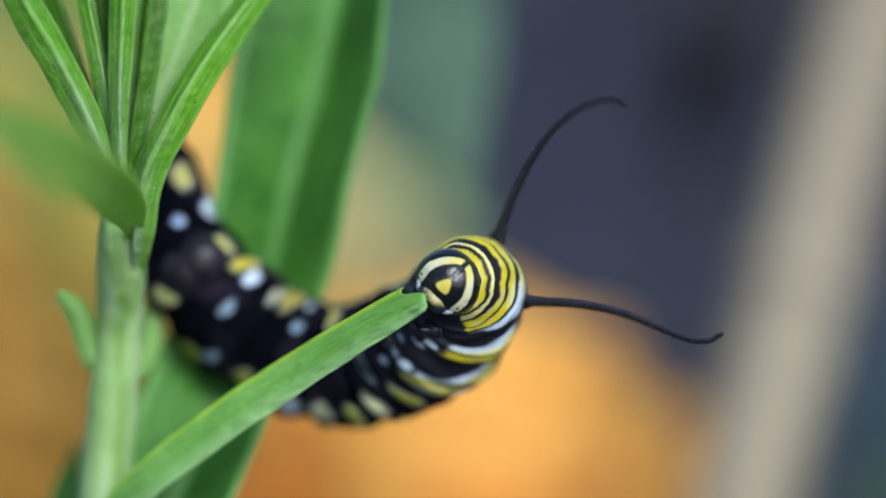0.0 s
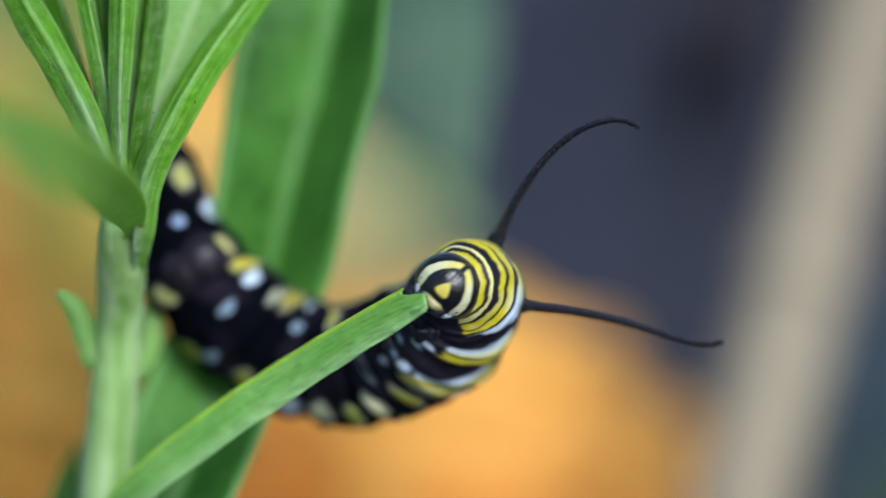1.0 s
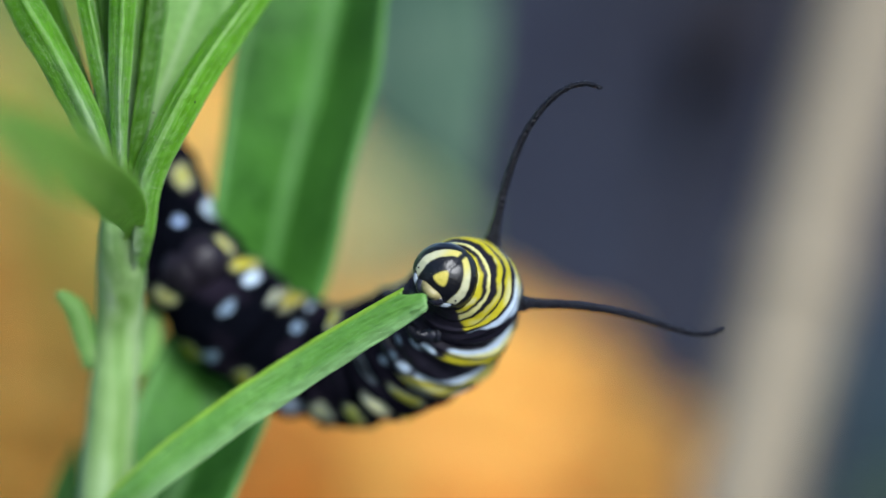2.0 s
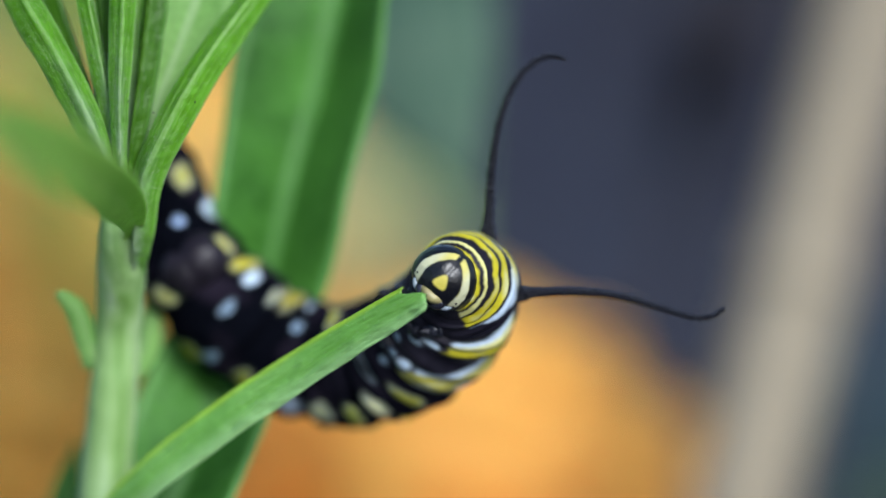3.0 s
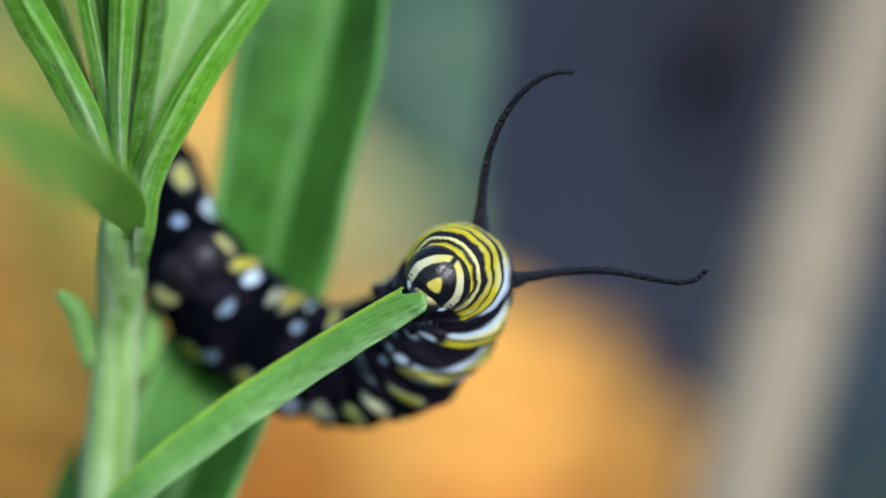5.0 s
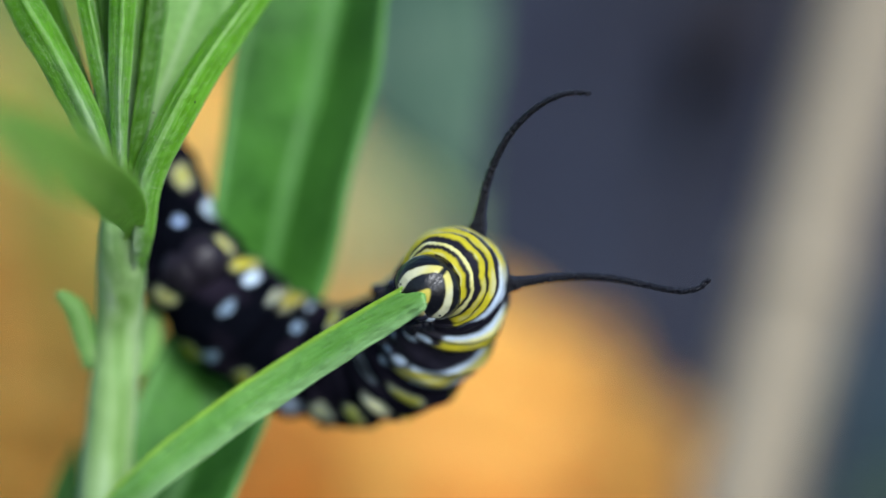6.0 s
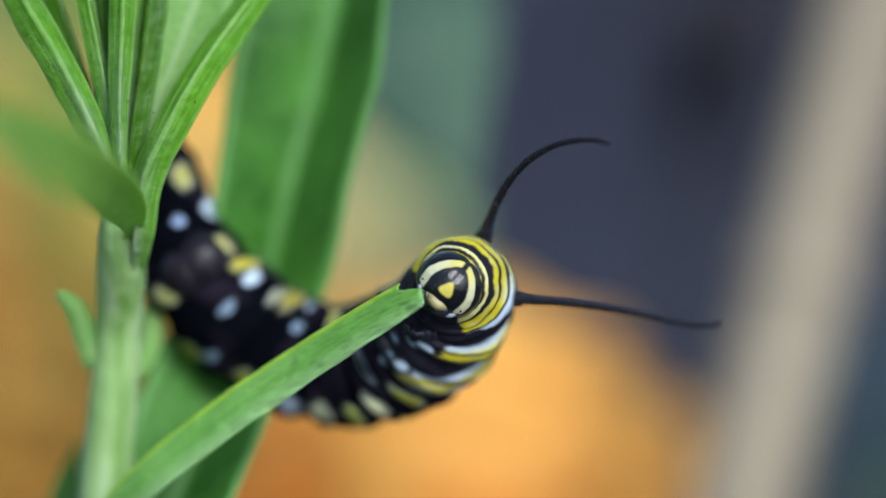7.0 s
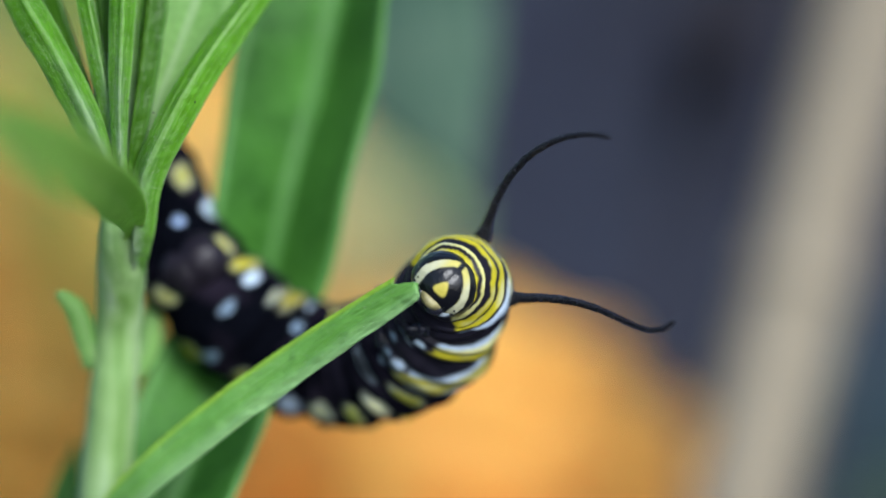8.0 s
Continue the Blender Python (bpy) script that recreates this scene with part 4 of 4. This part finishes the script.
FACE_SECOND = [(3.8, -0.16, 0.02), (3.9, -0.23, -0.02), (4, -0.16, 0.05), (4.1, -0.18, 0.05), (4.3, -0.21, 0.05), (4.5, -0.14, 0.05), (4.6, -0.25, -0.05), (4.7, -0.09, 0.05), (5.8, -0.51, -0.41), (6, -0.62, -0.48), (6.2, -0.76, -0.46), (6.4, -0.57, -0.41), (6.5, -0.34, -0.18), (6.6, 0.30, -0.09), (6.7, 0.51, -0.09), (6.8, 0.51, -0.14), (6.9, 0.41, -0.18), (7, 0.32, -0.23), (7.1, 0.39, 0.05), (7.2, 0.14, -0.14), (7.3, 0.39, -0.11), (7.4, 0.30, -0.25), (7.5, 0.18, -0.23), (7.6, 0.37, -0.21), (7.7, 0.25, -0.25), (7.8, 0.18, -0.23), (7.9, 0.16, -0.37), (8, 0.11, -0.23)]
FACE = FACE_FIRST + FACE_SECOND
# free ends of the tentacles: seconds, x, z (mm)
UPPER_FIRST = [(0.0, 7.42, 5.74), (0.1, 7.48, 4.41), (0.2, 7.61, 4.29), (0.3, 7.74, 4.41), (0.4, 7.74, 4.79), (0.5, 7.80, 4.41), (0.6, 7.86, 4.29), (0.7, 7.99, 4.66), (0.8, 7.74, 5.74), (0.9, 7.61, 4.79), (1.0, 7.86, 4.85), (1.1, 7.99, 4.54), (1.2, 7.93, 4.66), (1.3, 7.86, 4.60), (1.4, 6.48, 6.75), (1.5, 6.85, 4.60), (1.6, 7.30, 4.54), (1.7, 6.16, 6.87)]
UPPER_SECOND = [(2.8, 7.23, 4.66), (2.9, 5.09, 6.37), (3.0, 4.90, 7.69), (3.1, 6.29, 4.29), (3.2, 6.35, 5.29), (3.3, 4.84, 7.57), (3.4, 5.84, 5.17), (3.5, 5.78, 4.85), (3.6, 5.72, 5.04), (3.7, 5.53, 5.17), (3.8, 5.47, 5.23), (3.9, 5.40, 5.48), (4.0, 5.59, 5.67), (4.1, 5.84, 5.80), (4.2, 5.91, 5.93), (4.3, 5.84, 6.05), (4.4, 5.21, 7.44), (4.5, 4.20, 8.39), (4.6, 5.47, 6.24), (4.7, 5.15, 6.93)]
UPPER_THIRD = [(5.8, 5.40, 7.44), (5.9, 5.72, 6.24), (6.0, 5.84, 6.18), (6.1, 5.84, 6.30), (6.2, 5.53, 6.68), (6.3, 5.72, 6.11), (6.4, 6.16, 6.18), (6.5, 6.48, 6.18), (6.6, 6.73, 5.93), (6.7, 6.85, 5.61), (6.8, 6.85, 5.36), (6.9, 5.59, 6.68), (7.0, 6.60, 4.16), (7.1, 6.54, 5.23), (7.2, 5.21, 7.44), (7.3, 6.10, 4.60), (7.4, 5.97, 7.19), (7.5, 6.22, 4.16), (7.6, 6.35, 4.73), (7.7, 6.41, 6.93), (7.8, 6.22, 4.35), (7.9, 6.79, 4.22), (8.0, 6.60, 4.41)]
UPPER_TIPS = UPPER_FIRST + UPPER_SECOND + UPPER_THIRD
LOWER_FIRST = [(0.0, 11.27, -3.41), (0.1, 11.14, -3.66), (0.2, 11.02, -3.73), (0.3, 11.08, -3.66), (0.4, 11.27, -3.73), (0.5, 11.08, -3.66), (0.6, 11.14, -3.92), (0.7, 11.46, -3.92), (0.8, 11.27, -3.79), (0.9, 11.08, -3.60), (1.0, 11.40, -3.79), (1.1, 11.59, -4.36), (1.2, 11.27, -3.92), (1.3, 11.02, -3.73), (1.4, 10.70, -3.22), (1.5, 10.70, -3.16), (1.6, 11.14, -3.41), (1.7, 11.33, -3.10)]
LOWER_SECOND = [(2.8, 11.84, -3.73), (2.9, 11.71, -2.40), (3.0, 11.40, -2.40), (3.1, 11.52, -2.59), (3.2, 11.59, -2.47), (3.3, 11.21, -2.02), (3.4, 11.02, -1.96), (3.5, 11.02, -1.77), (3.6, 11.02, -1.46), (3.7, 11.08, -1.27), (3.8, 11.14, -1.27), (3.9, 10.95, -1.01), (4.0, 11.21, -1.33), (4.1, 11.33, -1.46), (4.2, 11.27, -1.33), (4.3, 11.40, -1.39), (4.4, 11.33, -1.08), (4.5, 10.89, -1.27), (4.6, 10.13, -0.82), (4.7, 10.51, -0.64)]
LOWER_THIRD = [(5.8, 10.64, -1.58), (5.9, 10.51, -1.27), (6.0, 10.70, -1.20), (6.1, 10.83, -1.27), (6.2, 10.45, -1.52), (6.3, 10.32, -1.52), (6.4, 10.77, -1.90), (6.5, 11.14, -2.15), (6.6, 11.52, -2.59), (6.7, 11.52, -3.03), (6.8, 11.59, -3.22), (6.9, 10.39, -5.30), (7.0, 11.33, -3.03), (7.1, 11.14, -2.78), (7.2, 10.83, -2.65), (7.3, 10.83, -2.59), (7.4, 11.02, -5.37), (7.5, 9.38, -3.10), (7.6, 9.50, -2.78), (7.7, 10.45, -5.68), (7.8, 10.20, -6.31), (7.9, 8.94, -3.10), (8.0, 9.12, -2.84)]
LOWER_TIPS = LOWER_FIRST + LOWER_SECOND + LOWER_THIRD
# sway of the chewed leaf: seconds, degrees
SWAY = [(0, 0.0), (0.5, 0.0), (1, -0.15), (2.8, -0.1), (3.5, 0.5), (4, 0.1), (4.5, 0.0), (6, 0.1), (6.5, 0.1), (7, 0.7), (7.5, 1.3), (8, 1.8)]
REST = 3.5


def stage_turn(x, y, z):
    """A turn about the stage's axes, in degrees, as a world matrix."""
    t = STAGE_TURN.to_4x4()
    return t @ pose(0, 0, 0, x, y, z) @ t.inverted()


def hood_at(t):
    """Shift in x and z and the turn of the thorax against its rest."""
    now, rest = between(ROOTS, t), between(ROOTS, REST)
    mid = (now[:2] + now[2:] - rest[:2] - rest[2:]) / 2
    d, e = now[2:] - now[:2], rest[2:] - rest[:2]
    return mid, math.degrees(math.atan2(d[1], d[0]) - math.atan2(e[1], e[0]))


def key_thorax(name, share, times):
    ob = cat_parts[name]
    home = ob.location.copy()
    rows = []
    for t in times:
        mid, turn = hood_at(t)
        shift = STAGE_TURN @ Vector((mid[0], 0, mid[1])) * (MM * share)
        follow = (between(FACE, t) - mid) * (0.45 / 2.8 if share == 1 else 0)
        rows.append((t, Matrix.Translation(home + shift) @ stage_turn(-math.degrees(follow[1]), -turn * share, math.degrees(follow[0]))))
    walk(ob, rows)


def key_head(times):
    ob = cat_parts["head"]
    home = ob.location.copy()
    rows = []
    for t in times:
        mid, turn = hood_at(t)
        face = between(FACE, t) - mid
        go = mid + face * 0.72
        shift = STAGE_TURN @ Vector((go[0], 0, go[1])) * MM
        nod = face * 0.28 / 2.05
        rows.append((t, Matrix.Translation(home + shift) @ stage_turn(math.degrees(nod[1]) * -1, -turn * 0.5, math.degrees(nod[0]))))
    walk(ob, rows)


def chain_end(curve, share):
    """The end of a chain of unit length whose links have these headings."""
    a = np.radians(np.asarray(curve)) * share
    return float(np.cos(a).mean()), float(np.sin(a).mean())


def key_tentacle(links, length, tips, column, ease, stretched, times):
    """Reach for the free end: turn at the root, bend along the curve, less where it stretches, and lean toward the lens for the rest."""
    home = links[0].location.copy()
    rest = between(ROOTS, REST)[column:column + 2]
    step_len = length / LINKS
    base_rows, link_rows = [], [[] for _ in links]
    for t in times:
        root = between(ROOTS, t)[column:column + 2]
        d = between(tips, t) - root
        reach = float(np.hypot(*d))
        f = max(0.0, min(1.0, (reach / length - 0.76) / 0.12))
        curve = [p + (q - p) * f for p, q in zip(ease, stretched)]
        share = 1.0
        while share > 0.1 and math.hypot(*chain_end(curve, share)) * length < reach:
            share -= 0.02
        x, z = chain_end(curve, share)
        lean = math.acos(min(1.0, reach / (math.hypot(x, z) * length)))
        a, own = math.atan2(d[1], d[0]), math.atan2(z, x)
        shift = STAGE_TURN @ Vector((root[0] - rest[0], 0, root[1] - rest[1])) * MM
        # the chord along its way in the plane, leaning by a turn about the upright
        turn = STAGE_TURN.to_4x4() @ Matrix.Rotation(-a, 4, "Y") @ Matrix.Rotation(-lean, 4, "Z") @ Matrix.Rotation(own, 4, "Y") @ STAGE_TURN.to_4x4().inverted()
        base_rows.append((t, Matrix.Translation(home + shift) @ turn))
        x = z = 0.0
        for k in range(LINKS):
            ang = math.radians(curve[k]) * share
            if k:
                link_rows[k].append((t, Matrix.Translation(STAGE_TURN @ Vector((x, 0, z)) * MM) @ stage_turn(0, -math.degrees(ang), 0)))
            x, z = x + step_len * math.cos(ang), z + step_len * math.sin(ang)
    walk(links[0], base_rows)
    for ob, rows in zip(links[1:], link_rows[1:]):
        walk(ob, rows)


def key_leaf(times):
    home = eaten_leaf.location.copy()
    walk(eaten_leaf, [(t, Matrix.Translation(home) @ stage_turn(0, -between(SWAY, t)[0], 0)) for t in times])


def motions():
    coarse = [0, 0.5, 1, 1.1, 1.3, 1.5, 1.7, 2.2, 2.8, 3, 3.5, 4, 4.5, 4.7, 5.2, 5.8, 6, 6.3, 6.5, 6.6, 6.7, 7, 7.25, 7.5, 7.75, 8]
    fine = [round(0.1 * k, 1) for k in range(81) if not (1.7 < 0.1 * k < 2.75 or 4.7 < 0.1 * k < 5.75)] + [2.0, 2.25, 2.5, 5.0, 5.25, 5.5]
    fine.sort()
    for name, share in (("rear_thorax", 0.5), ("mid_thorax", 0.9)):
        key_thorax(name, share, coarse)
    key_thorax("fore_thorax", 1.0, fine)
    key_head(fine)
    key_tentacle(upper, LENGTH_UPPER, UPPER_TIPS, 0, UPPER_CURVE, UPPER_STRETCHED, fine)
    key_tentacle(lower, LENGTH_LOWER, LOWER_TIPS, 2, LOWER_CURVE, LOWER_CURVE, fine)
    key_leaf(coarse)


motions()
